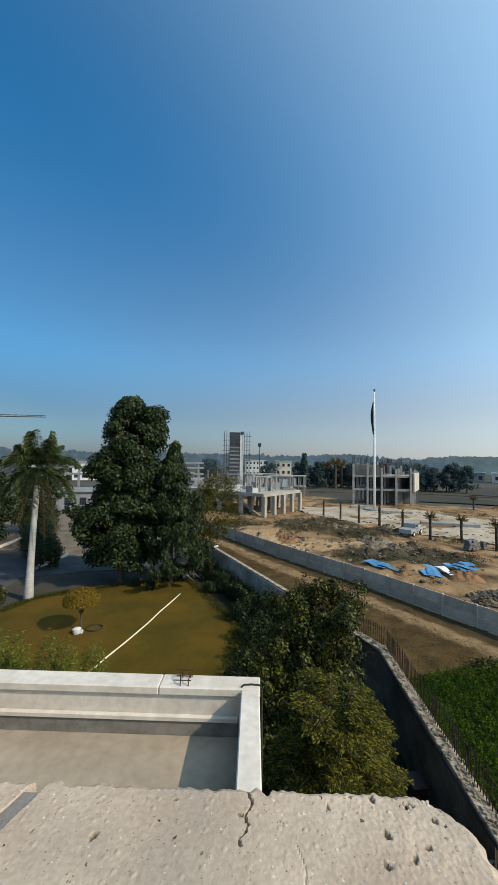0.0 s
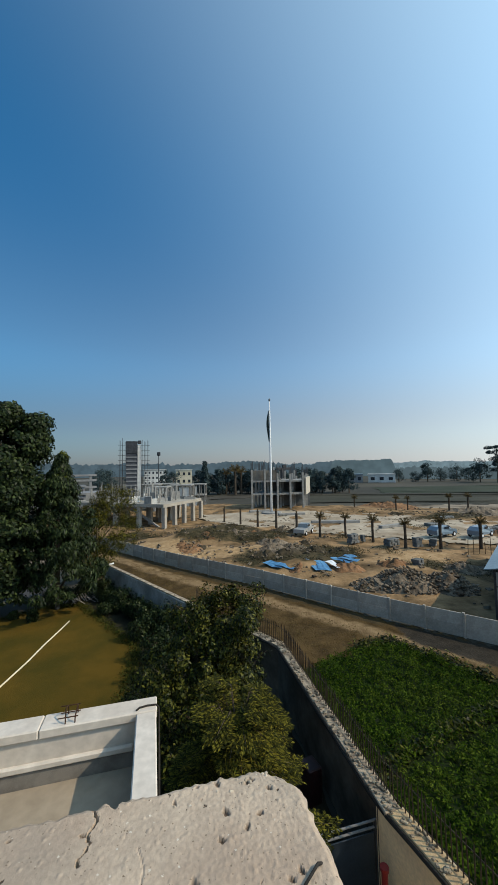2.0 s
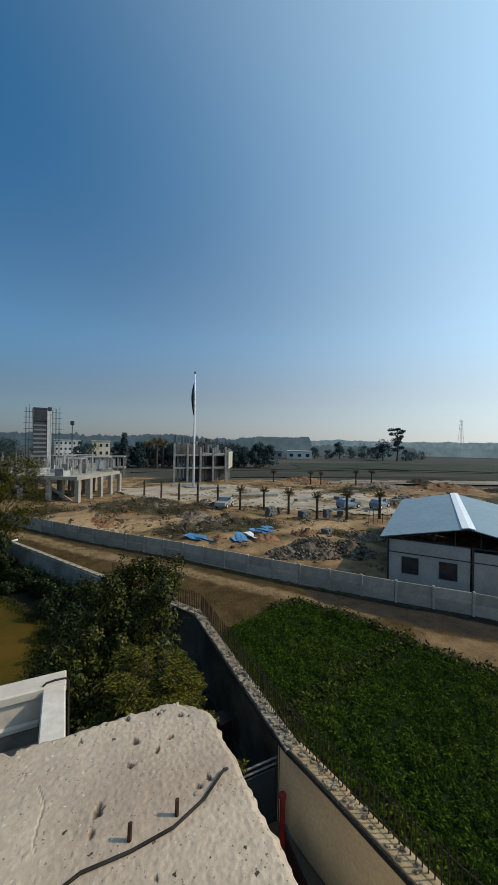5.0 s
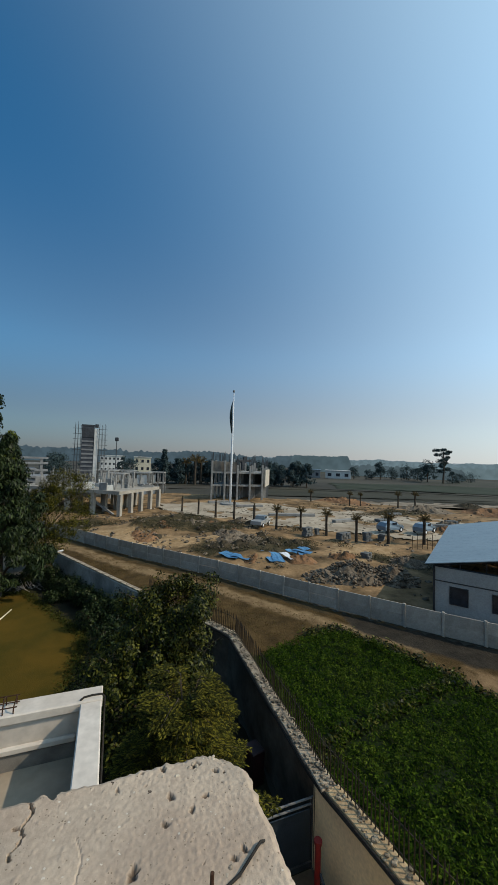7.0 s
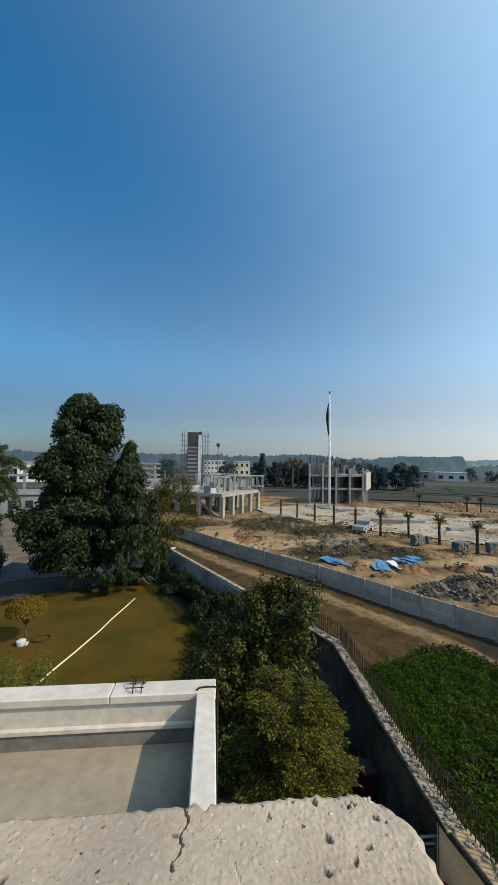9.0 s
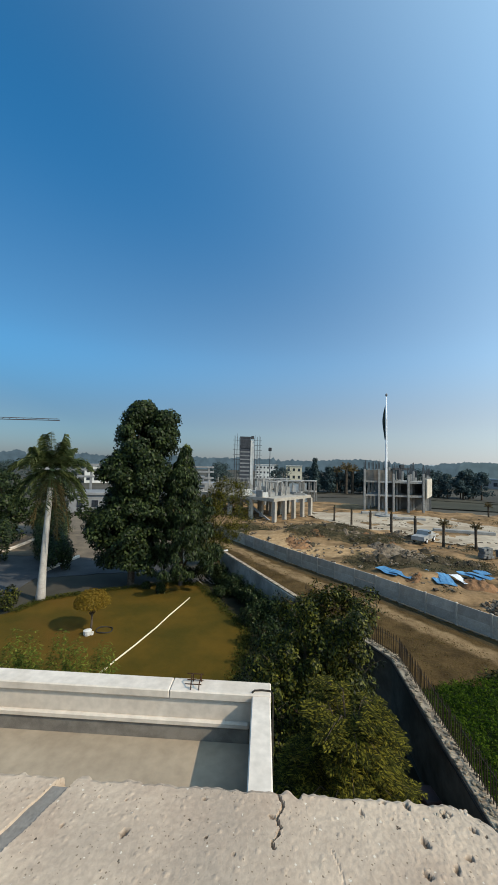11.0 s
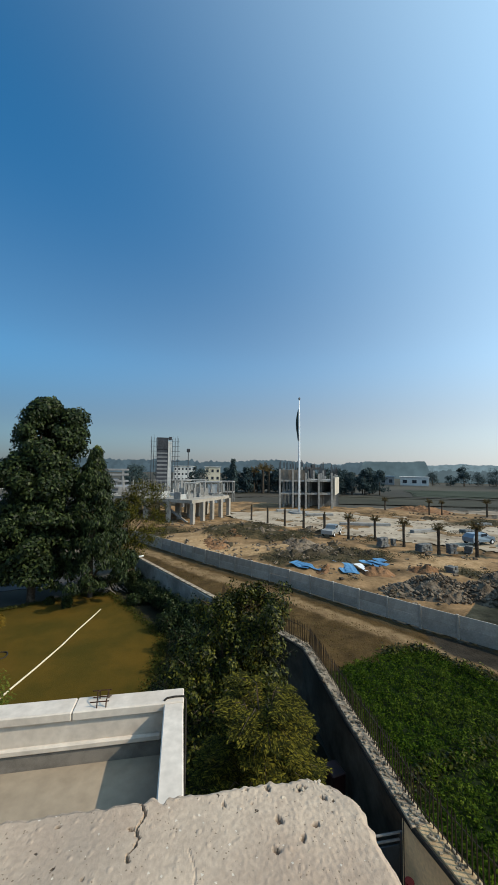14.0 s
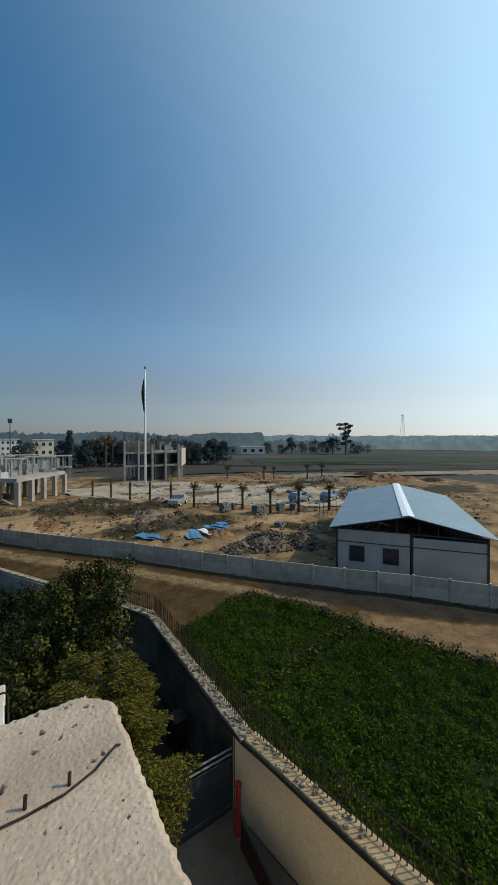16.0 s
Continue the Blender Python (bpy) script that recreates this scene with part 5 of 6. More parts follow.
def env_bush(u):
    return (-1.1 + 1.9 * u + 0.3 * math.sin(u * 14), 0.4 * math.sin(u * 9), 0.5 + u * 5.4), 3.0 * (1 - 0.5 * u ** 2.2) * (0.85 + 0.17 * math.sin(u * 21))


wall_tree = tree("wall_tree", "leafy green tree with scattered bright yellow-green leaves by the compound wall", 2.45, 14.3, 6, env_bush, 300, 220, 0.38, LEAF_BUSH, 0.13, 0.062, 0.14, 0.15, 10)

twigs = Mesh()
tw_pos, tw_out = [], []
for k in range(46):
    a, el = RNG.uniform(0, 6.28), RNG.uniform(-0.2, 1.1)
    u = RNG.uniform(0.15, 0.95)
    c, r = env_bush(u)
    p0 = Vector((c[0] + math.cos(a) * r * 0.7, c[1] + math.sin(a) * r * 0.7, c[2]))
    p1 = p0 + Vector((math.cos(a) * math.cos(el), math.sin(a) * math.cos(el), math.sin(el) * 0.8)) * RNG.uniform(0.7, 1.3)
    twigs.rod([p0, p0.lerp(p1, 0.5) + Vector((0, 0, 0.08)), p1], [0.018, 0.012, 0.004], 4)
    for i in range(70):
        q = p0.lerp(p1, RNG.uniform(0.15, 1.0))
        tw_pos.append(tuple(q + Vector(RNG.normal(0, 0.11, 3))))
        tw_out.append((math.cos(a), math.sin(a), 0.6))
tagged(part("twig_spray", twigs, BARK, wall_tree), kind="stuff")
part("outer_crown", leaf_mesh("outer_crown", LEAF_BUSH, np.array(tw_pos), np.array(tw_out), 0.13, 0.062), LEAF_BUSH, wall_tree)

# feathery shrub below the ledge: upward branches with drooping sprays
fs = thing("feathery_shrub", "large feathery olive-yellow shrub beside the house", "shrub", pose(2.45, 7.9, 0))
bm_, pos, out = Mesh(), [], []
for k in range(230):
    a, u = k * 2.39996, RNG.uniform(0.05, 1) ** 0.75
    tl = 0.25 + 0.75 * math.sqrt(RNG.uniform(0, 1))
    z = 0.9 + 6.0 * u
    rad = (2.2 - 1.35 * u ** 1.8) * tl * min(1.0, 0.35 + 1.3 * u) * (1.0 + 0.3 * noise.noise(Vector((math.cos(a) * 1.6, math.sin(a) * 1.6, z * 0.9))))
    ca, sa = math.cos(a), math.sin(a)
    tip = Vector((ca * rad, sa * rad, z - 0.35 * tl))
    st_ = Vector((ca * rad * 0.1, sa * rad * 0.1, max(0.1, z - 0.9)))
    mid = st_.lerp(tip, 0.55) + Vector((0, 0, 0.35))
    bm_.rod([st_, mid, tip], [0.012, 0.008, 0.003], 4)
    side = Vector((-sa, ca, 0))
    for i in range(18):   # side sprays on both sides of the branch, leaflets in a flat comb
        v = 0.08 + 0.92 * i / 17
        q = st_.lerp(mid, v * 2) if v < 0.5 else mid.lerp(tip, v * 2 - 1)
        sg, ln_ = (1 if i % 2 else -1), 0.44 * (1.2 - 0.85 * v) * RNG.uniform(0.8, 1.2)
        d = side * sg * 0.75 + Vector((ca, sa, 0)) * 0.65
        for j in range(12):
            w = (j + 1) / 12 * ln_
            for e in (-1, 1):
                pos.append(tuple(q + d * w - Vector((0, 0, w * w * 0.6))))
                out.append(tuple(d * 0.6 + Vector((-d.y, d.x, 0)) * e * 0.8 + Vector((0, 0, RNG.uniform(-0.3, 0.1)))))
bm_.rod([(0, 0, 0), (0.05, 0, 2.0), (0, 0, 3.6)], [0.13, 0.09, 0.02], 7)
part("stem", bm_, BARK, fs)
part("leaves", comb_mesh("leaves", LEAF_FEATHER, np.array(pos), np.array(out), 0.085, 0.026), LEAF_FEATHER, fs)


def bush(name, label, x, y, rx, ry, h, leaf, n=900, ll=0.16, lw=0.09, cat="shrub", group=""):
    t = thing(name, label, cat, pose(x, y, 0), group)
    m = Mesh()
    for k in range(6):
        a = k * 1.05
        m.rod([(0, 0, 0), (math.cos(a) * rx * 0.3, math.sin(a) * ry * 0.3, h * 0.45), (math.cos(a) * rx * 0.6, math.sin(a) * ry * 0.6, h * 0.75)], [0.04, 0.025, 0.008], 5)
    part("stem", m, BARK, t)
    d = RNG.normal(0, 1, (n, 3))
    d /= np.linalg.norm(d, axis=1, keepdims=True)
    rad = RNG.uniform(0.5, 1, (n, 1)) ** 0.5 * (0.8 + 0.3 * np.sin(d[:, :1] * 5 + d[:, 1:2] * 4))
    p = d * rad * np.array([rx, ry, h * 0.5]) + np.array([0, 0, h * 0.52])
    p = p[p[:, 2] > 0.03]
    part("leaves", leaf_mesh("leaves", leaf, p, p - np.array([0, 0, h * 0.3]), ll, lw), leaf, t)
    return t


tp_ = thing("topiary_tree", "small dome-shaped golden topiary tree on the lawn", "topiary", pose(-9.95, 23.65, 0))
m = Mesh().rod([(0, 0, 0), (0.02, 0, 0.7), (0, 0, 1.5)], [0.08, 0.06, 0.05], 8)
for k in range(7):
    a = k * 0.9
    m.rod([(0, 0, 1.0), (math.cos(a) * 0.35, math.sin(a) * 0.35, 1.5), (math.cos(a) * 0.65, math.sin(a) * 0.65, 1.9)], [0.035, 0.025, 0.01], 5)
part("trunk", m, BARK, tp_)
n = 9000
d = RNG.normal(0, 1, (n, 3))
d /= np.linalg.norm(d, axis=1, keepdims=True)
p = d * RNG.uniform(0.7, 1.02, (n, 1)) * np.array([1.08, 1.08, 0.85])
p = p[p[:, 2] > -0.1] + np.array([0, 0, 1.8])
part("crown", leaf_mesh("crown", LEAF_YELLOW, p, p - np.array([0, 0, 1.4]), 0.11, 0.06), LEAF_YELLOW, tp_)
m = Mesh().rod([(0, 0, 0), (0, 0, 0.12), (0, 0, 0.3), (0, 0, 0.36)], [0.2, 0.24, 0.26, 0.12], 10).rod([(0.25, 0.05, 0.02), (0.32, 0.07, 0.2)], [0.1, 0.05], 8)
solid("white_pot", m, FARWHITE, "small white pot lying beside the topiary", "pot").location = (-9.95, 23.2, 0.03)
m = Mesh().rod([(0.5 * math.cos(a), 0.45 * math.sin(a), 0.06 + 0.03 * math.sin(3 * a)) for a in np.arange(0, 12.6, 0.3)], 0.035, 6)
solid("hose_coil", m, RUBBER, "dark coiled garden hose on the lawn", "hose").location = (-9.2, 23.9, 0.02)
m = Mesh().rod([(-5.03, 29.9, 0.09), (-5.3, 28.5, 0.09), (-5.75, 26.4, 0.09), (-6.05, 24.6, 0.09), (-6.6, 22.2, 0.09), (-7.1, 20.3, 0.09), (-7.6, 18, 0.09), (-8, 15.5, 0.09), (-8.2, 13, 0.09)], 0.045, 8)
solid("garden_hose", m, HOSE, "long pale hose lying straight across the lawn", "hose", smooth=True)

for x, y, h in ((-4.6, 12.9, 4.6), (-5.3, 12.5, 4.9), (-6.1, 12.9, 4.9), (-6.9, 12.5, 5.0), (-7.7, 12.8, 4.9), (-8.5, 12.5, 5.0)):
    bush("front_shrub", "tall yellow-green feathery shrub below the parapet", x, y, 1.35, 1.1, h, LEAF_YELLOWGREEN, 6000, 0.13, 0.05, group="garden shrubs")
bush("round_shrub", "low green shrub at the lawn edge", -17.4, 26.0, 1.0, 0.8, 1.1, LEAF_BUSH, 900, group="garden shrubs")
bush("round_shrub", "low green shrub at the lawn edge", -18.3, 27.6, 1.2, 0.9, 1.2, LEAF_BUSH, 900, group="garden shrubs")
for x, y, r, h in ((-1.9, 34.6, 0.8, 1.7), (-0.8, 32.6, 0.8, 1.9), (0.3, 30.6, 0.8, 1.7), (1.3, 28.8, 0.8, 1.8), (2.2, 26.8, 0.8, 1.7), (-2.4, 30.6, 0.9, 1.0), (0.2, 25.6, 1.0, 1.5), (1.2, 22.8, 1.2, 1.8), (1.6, 20.4, 1.3, 2.0), (-6.9, 34.9, 1.4, 1.3), (-5.2, 35.0, 1.1, 1.2), (-3.0, 33.6, 0.9, 1.1), (-1.6, 31.4, 0.9, 1.2), (-0.4, 29.4, 0.9, 1.3), (0.7, 27.2, 1.0, 1.3), (1.9, 24.6, 1.0, 1.4), (2.8, 22.6, 0.9, 1.4), (-9.1, 31.6, 0.35, 0.6), (-7.6, 30.7, 0.4, 0.9)):
    bush("hedge_shrub", "dark shaded shrub along the compound wall", x, y, r, r * 0.8, h, LEAF_DARK, 1500, 0.17, 0.09, group="wall shrubs")
for k in range(15):
    x, y, a = along(BW, 0.8 + 1.2 * k)
    bush("creeper_shrub", "dark climbing shrub against the whitewashed wall", x - 0.75, y - 0.45, RNG.uniform(0.5, 0.8), 0.6, RNG.uniform(1.3, 2.2), LEAF_DARK, 1400, 0.16, 0.09, group="wall shrubs")
for x, y, r, h in ((-19.0, 35.8, 1.6, 3.2), (-21.0, 37.6, 2.0, 3.6), (-22.6, 39.8, 2.2, 4.2), (-24.4, 43.5, 2.6, 4.6), (-27.0, 37.6, 2.4, 4.8), (-30.5, 35.6, 2.6, 5.2), (-34, 38, 3.0, 6.0), (-26.5, 46.5, 2.6, 5.0)):
    bush("island_shrub", "dense dark shrub on the kerbed island", x, y, r, r * 0.9, h, LEAF_DARK, 2600, 0.24, 0.13, group="island shrubs")
for x, y, h in ((-32, 44, 9), (-37, 47, 10), (-41, 41, 9), (-30, 52, 8)):
    tree("drive_tree", "dark broadleaf tree beyond the drive", x, y, h, lambda u, h=h: ((0, 0, h * (0.12 + 0.86 * u)), h * 0.38 * math.sin(math.pi * (0.15 + 0.75 * u)) ** 0.7), 90, 80, h * 0.09, LEAF_DARK, 0.4, 0.22, 0.25)
m = Mesh().rod([(-3.38, 36.1, 0), (-3.4, 36.1, 1.9), (-3.2, 36.05, 2.35), (-2.7, 35.8, 2.5)], 0.07, 8)
solid("bent_pipe", m, POLEWHITE, "bent white pipe post at the wall end", "pipe", smooth=True)
m = Mesh()
for _ in range(40):
    x, y = RNG.uniform(-6.5, -2.5), RNG.uniform(33.2, 35.2)
    m.rod([(x, y, 0.05), (x + RNG.uniform(-0.8, 0.8), y + RNG.uniform(-0.5, 0.5), RNG.uniform(0.2, 0.8))], 0.025, 5)
solid("brushwood", m, mat("grey_brushwood", (0.2, 0.18, 0.17), (0.34, 0.31, 0.29), 4, 0.95, 0.3), "heap of grey cut branches under the trees", "brushwood", "stuff")

pos = []
while len(pos) < 9000:
    k = int(RNG.integers(0, 9))
    (ax, ay), (bx, by) = LAWN_POLY[k + 1], LAWN_POLY[k + 2]
    u = RNG.uniform()
    pos.append((ax + (bx - ax) * u + RNG.normal(0, 0.22), ay + (by - ay) * u + RNG.normal(0, 0.22), RNG.uniform(0.03, 0.14)))
pos = np.array(pos)
tagged(new("rim_grass", leaf_mesh("rim_grass", leaf_mat("rim_grass_blades", (0.02, 0.028, 0.004), (0.045, 0.05, 0.008), (0.09, 0.08, 0.015), 0.2, 0.9), pos, np.tile((0.0, 0.0, 1.0), (len(pos), 1)), 0.17, 0.05, -0.2)), "longer green grass along the lawn's rim", "grass", kind="stuff")

# ---- green crop field ----
FIELD = [(7.0, 18.2), (9, 19.4), (11, 20.1), (14.6, 20.6), (16.5, 16.8), (17.4, 13.2), (18.5, 10.5), (19.6, 8), (22, 3), (24, -4), (9.6, -4), (8.6, 0.5), (7.6, 5.2), (6.95, 9.7)]
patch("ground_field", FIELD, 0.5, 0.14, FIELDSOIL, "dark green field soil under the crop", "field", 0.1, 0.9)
crops = ([], [])
BUND = [(17.4, 14.1), (16.0, 14.0), (12.3, 13.4), (9.5, 12.9), (7.3, 11.6)]   # low ridge between two plots
for _ in range(250000):
    x, y = RNG.uniform(6.6, 24), RNG.uniform(-3, 20.8)
    if not inside(x, y, FIELD):
        continue
    wx, wy = x + 0.5 * noise.noise(Vector((x * 0.8, y * 0.8, 2))), y + 0.5 * noise.noise(Vector((x * 0.8, y * 0.8, 6)))
    near = 0.8 * noise.noise(Vector((wx * 1.5, wy * 1.5, 4))) + 0.7 * noise.noise(Vector((wx * 4.2, wy * 4.2, 1)))
    rim = edge_dist(x, y, BUND)
    if 0.35 < rim < 0.6 and RNG.uniform() < 0.7 or near < -0.3 and RNG.uniform() < 0.55:
        continue
    tall = max(0.02, 0.2 + 0.42 * near) + (0.2 if rim < 0.35 else 0)
    pale = noise.noise(Vector((x * 0.35, y * 0.35, 12))) + 0.5 * near + RNG.uniform(-0.3, 0.3) > 0.2
    crops[pale].append((x, y, 0.16 + tall * RNG.uniform(0.35, 1.1)))
for pos, lf, lab in ((np.array(crops[0]), LEAF_CROP, "knee-high leafy green crop covering the field"), (np.array(crops[1]), LEAF_CROPPALE, "paler yellow-green patches of the field crop")):
    tagged(new("crop", leaf_mesh("crop", lf, pos, np.tile((0.0, 0.0, 0.8), (len(pos), 1)), 0.13, 0.05, 0.0)), lab, "crop", kind="stuff")
pos = []
for _ in range(5200):
    k = RNG.uniform(0, 1)
    x, y, a = along([(12.5, 20.6), (14.8, 20.8), (16.8, 16.8), (17.7, 13.2), (18.8, 10.5), (19.9, 8), (22.3, 3)], k * 19)
    pos.append((x + RNG.normal(0, 0.22), y + RNG.normal(0, 0.22), RNG.uniform(0.05, 0.7) * (0.6 + 0.6 * noise.noise(Vector((x * 1.4, y * 1.4, 0))))))
pos = np.array(pos)
for _ in range(2600):
    x, y, a = along(BUND, RNG.uniform(0, 1) * 10.5)
    pos = np.append(pos, [(x + RNG.normal(0, 0.14), y + RNG.normal(0, 0.14), RNG.uniform(0.1, 0.62))], 0)
tagged(new("weeds", leaf_mesh("weeds", LEAF_BUSH, pos, np.tile((0.0, 0.0, 1.0), (len(pos), 1)), 0.24, 0.1, 0.2)), "taller dark weeds along the field edge", "weeds", kind="stuff")
pos = []
while len(pos) < 15000:
    x, y = RNG.uniform(-6, 22), RNG.uniform(8, 46)
    if inside(x, y, [(-3, 36.6), (7, 18.4), (14, 21.2), (16.5, 19), (14.6, 22.3), (9, 30.6), (1.8, 40.4), (-5.4, 50.6)]) and noise.noise(Vector((x * 0.8, y * 0.8, 3))) > -0.15:
        pos.append((x, y, RNG.uniform(0.02, 0.12)))
pos = np.array(pos)
tagged(new("dry_grass", leaf_mesh("dry_grass", leaf_mat("dry_grass_blades", (0.07, 0.046, 0.016), (0.13, 0.085, 0.034), (0.1, 0.08, 0.024), 0.3, 0.9), pos, np.tile((0.0, 0.0, 1.0), (len(pos), 1)), 0.15, 0.035, 0.0)), "tufts of dry grass on the verge", "grass", kind="stuff")

# ---- clutter on the site ----
pos = []
while len(pos) < 20000:
    x, y = RNG.uniform(-6, 60), RNG.uniform(14, 76)
    k = noise.noise(Vector((x * 0.16, y * 0.16, 8))) + 0.5 * noise.noise(Vector((x * 0.5, y * 0.5, 2)))
    if (k > 0.45 or k > -0.1 and any(inside(x, y, q) for q in SCRUB)) and inside(x, y, site) and edge_dist(x, y, PC) > 0.6:
        pos.append((x, y, 0.25 + mound(x, y) + RNG.uniform(0, 0.25)))
pos = np.array(pos)
tagged(new("scrub", leaf_mesh("scrub", leaf_mat("dry_scrub_leaves", (0.03, 0.03, 0.014), (0.06, 0.052, 0.026), (0.1, 0.08, 0.04), 0.15, 0.9), pos, np.tile((0.0, 0.0, 1.0), (len(pos), 1)), 0.2, 0.08, -0.2)), "patches of low dark scrub on the dirt", "scrub", kind="stuff")


def mound_mesh(r, h, n=22, seed=0):
    m = Mesh()
    for i in range(n + 1):
        for j in range(n + 1):
            x, y = (2 * i / n - 1) * r, (2 * j / n - 1) * r
            q = math.hypot(x, y) / r
            m.v.append((x, y, max(-0.2, h * (1 - q ** 1.6) * (0.75 + 0.6 * noise.noise(Vector((x * 0.7, y * 0.7, seed))) + 0.35 * noise.noise(Vector((x * 2.1, y * 2.1, seed)))))))
    for i in range(n):
        for j in range(n):
            a = i * (n + 1) + j
            m.f.append((a, a + n + 1, a + n + 2, a + 1))
    return m


def heap(x, y, r, h, material, label, seed, stones=0):
    t = thing("spoil_heap", label, "heap", pose(x, y, 0.0), group="spoil heaps")
    part("mound", mound_mesh(r, h, seed=seed), material, t)
    if stones:
        m = Mesh()
        for _ in range(stones):
            a, q = RNG.uniform(0, 6.28), r * math.sqrt(RNG.uniform(0, 0.8))
            sz = RNG.uniform(0.06, 0.25)
            m.box((math.cos(a) * q, math.sin(a) * q, max(0.1, h * (1 - (q / r) ** 1.6) * RNG.uniform(0.7, 1.05))), (sz * 1.4, sz, sz * 0.7), RNG.uniform(0, 180), sz * 0.15, (RNG.uniform(-40, 40), RNG.uniform(-40, 40)))
        tagged(part("rubble", m, RUBBLE, t), kind="stuff")


heap(22.6, 29.2, 3.4, 1.7, RUBBLE, "grey heap of broken concrete rubble", 1, 420)
heap(25.6, 27.6, 2.8, 1.5, RUBBLE, "grey heap of broken concrete rubble", 2, 380)
heap(19.6, 29.8, 2.2, 0.9, RUBBLE, "low heap of broken concrete and earth", 3, 80)
heap(15.4, 36.2, 1.7, 1.0, REDEARTH, "loose reddish earth heap beside the blue sheets", 4, 20)
heap(20.2, 35.4, 2.2, 0.9, REDEARTH, "loose reddish earth heap", 5, 15)
heap(25.4, 34.6, 2.4, 1.1, REDEARTH, "loose reddish earth heap", 6, 12)
heap(9.0, 56, 3.6, 1.3, REDEARTH, "long brown spoil heap on the site", 7, 30)
heap(13.4, 57.5, 4.0, 1.4, RUBBLE, "dark spoil heap on the site", 8, 60)
heap(5.0, 52, 3.0, 0.8, REDEARTH, "low brown spoil heap near the wall", 9, 15)
heap(30.4, 30.6, 2.6, 1.2, RUBBLE, "grey rubble heap beside the shed", 10, 120)
heap(70, 66, 7, 1.6, RUBBLE, "long grey spoil heap in the distance", 11, 30)
heap(84, 58, 8, 1.8, REDEARTH, "long brown spoil heap in the distance", 12, 20)
heap(60, 84, 8, 1.5, REDEARTH, "long brown spoil heap in the distance", 13, 20)
BLUE = "creased blue plastic sheet lying on the dirt"
for k, (x, y, w, l, rz, mt, lab) in enumerate(((13.2, 37.9, 1.1, 2.3, 36, TARP, BLUE), (14.2, 37.0, 1.0, 2.2, 40, TARP, BLUE), (16.8, 36.6, 0.8, 3.6, 2, TARP, BLUE), (17.8, 36.0, 1.1, 2.8, -14, TARP, BLUE), (19.2, 36.1, 0.85, 2.4, 6, WHITESHEET, "creased white plastic sheet lying on the dirt"), (20.8, 37.4, 1.0, 2.3, 30, TARP, BLUE), (21.7, 37.4, 1.1, 2.1, 36, TARP, BLUE), (22.6, 38.6, 1.4, 1.0, 20, TARP, BLUE))):
    m, n = Mesh(), 14
    for i in range(n + 1):
        for j in range(n + 1):
            u, v = (i / n - 0.5) * w, (j / n - 0.5) * l
            m.v.append((u + 0.15 * noise.noise(Vector((u, v, k))), v + 0.2 * noise.noise(Vector((u, v, k + 9))), 0.62 + 0.07 * v + 0.14 * noise.noise(Vector((u * 0.9, v * 0.9, k * 3))) + 0.05 * noise.noise(Vector((u * 5, v * 1.4, k)))))
    for i in range(n):
        for j in range(n):
            a = i * (n + 1) + j
            m.f.append((a, a + n + 1, a + n + 2, a + 1))
    o = solid("plastic_sheet", m, mt, lab, "plastic sheet", group="plastic sheets")
    o.matrix_world = pose(x, y, 0.0, 0, 0, rz)
    o.modifiers.new("thickness", "SOLIDIFY").thickness = 0.02
WETEARTH = mat("dark_wet_earth", (0.03, 0.024, 0.014), (0.066, 0.05, 0.03), 0.8, 0.95, 0.8, fine=5)
for k, (x, y, r, h) in enumerate(((13.6, 43.0, 2.4, 0.9), (16.8, 43.8, 2.6, 0.8), (20.2, 43.4, 2.6, 0.9), (23.4, 42.4, 2.2, 0.8))):
    heap(x, y, r, h, WETEARTH, "dark heap of wet earth behind the plastic sheets", 30 + k, 25)
for k in range(18):
    x, y = RNG.uniform(2, 24), RNG.uniform(44, 64)
    if inside(x, y, site) and edge_dist(x, y, PC) > 4 and not (9 < x and y > 62):
        heap(x, y, RNG.uniform(1.4, 3.0), RNG.uniform(0.5, 1.1), (WETEARTH, REDEARTH, RUBBLE)[k % 3], ("dark low heap of earth on the site", "reddish low heap of earth on the site", "grey low heap of rubble on the site")[k % 3], 40 + k, 25)
for k in range(12):
    x, y = RNG.uniform(46, 92), RNG.uniform(38, 72)
    heap(x, y, RNG.uniform(2, 4.5), RNG.uniform(0.6, 1.3), (WETEARTH, REDEARTH, RUBBLE)[k % 3], ("dark low heap of earth far out on the site", "reddish low heap of earth far out on the site", "grey low heap of rubble far out on the site")[k % 3], 70 + k, 18)


def stack(x, y, w, d, h, rz):
    t = thing("block_stack", "stack of grey concrete blocks on the site", "block stack", pose(x, y, 0.25, 0, 0, rz), group="block stacks")
    w, d, h = w * 0.7, d * 0.7, h * 0.72
    bw, bh = 0.5, 0.3
    me = Mesh().box((0, 0, 0), (bw - 0.03, d, bh - 0.02), 0, 0.02).data("block", mat("grey_blocks", (0.1, 0.105, 0.1), (0.18, 0.18, 0.175), 1, 0.9, 0.3, stain=0.2))
    for k in range(int(h / bh)):
        for i in range(int(w / bw)):
            part("block", me, None, t, at=pose((i - w / bw / 2 + 0.5) * bw + RNG.uniform(-0.05, 0.05), RNG.uniform(-0.1, 0.1), bh * (k + 0.5), 0, 0, RNG.uniform(-3, 3)))


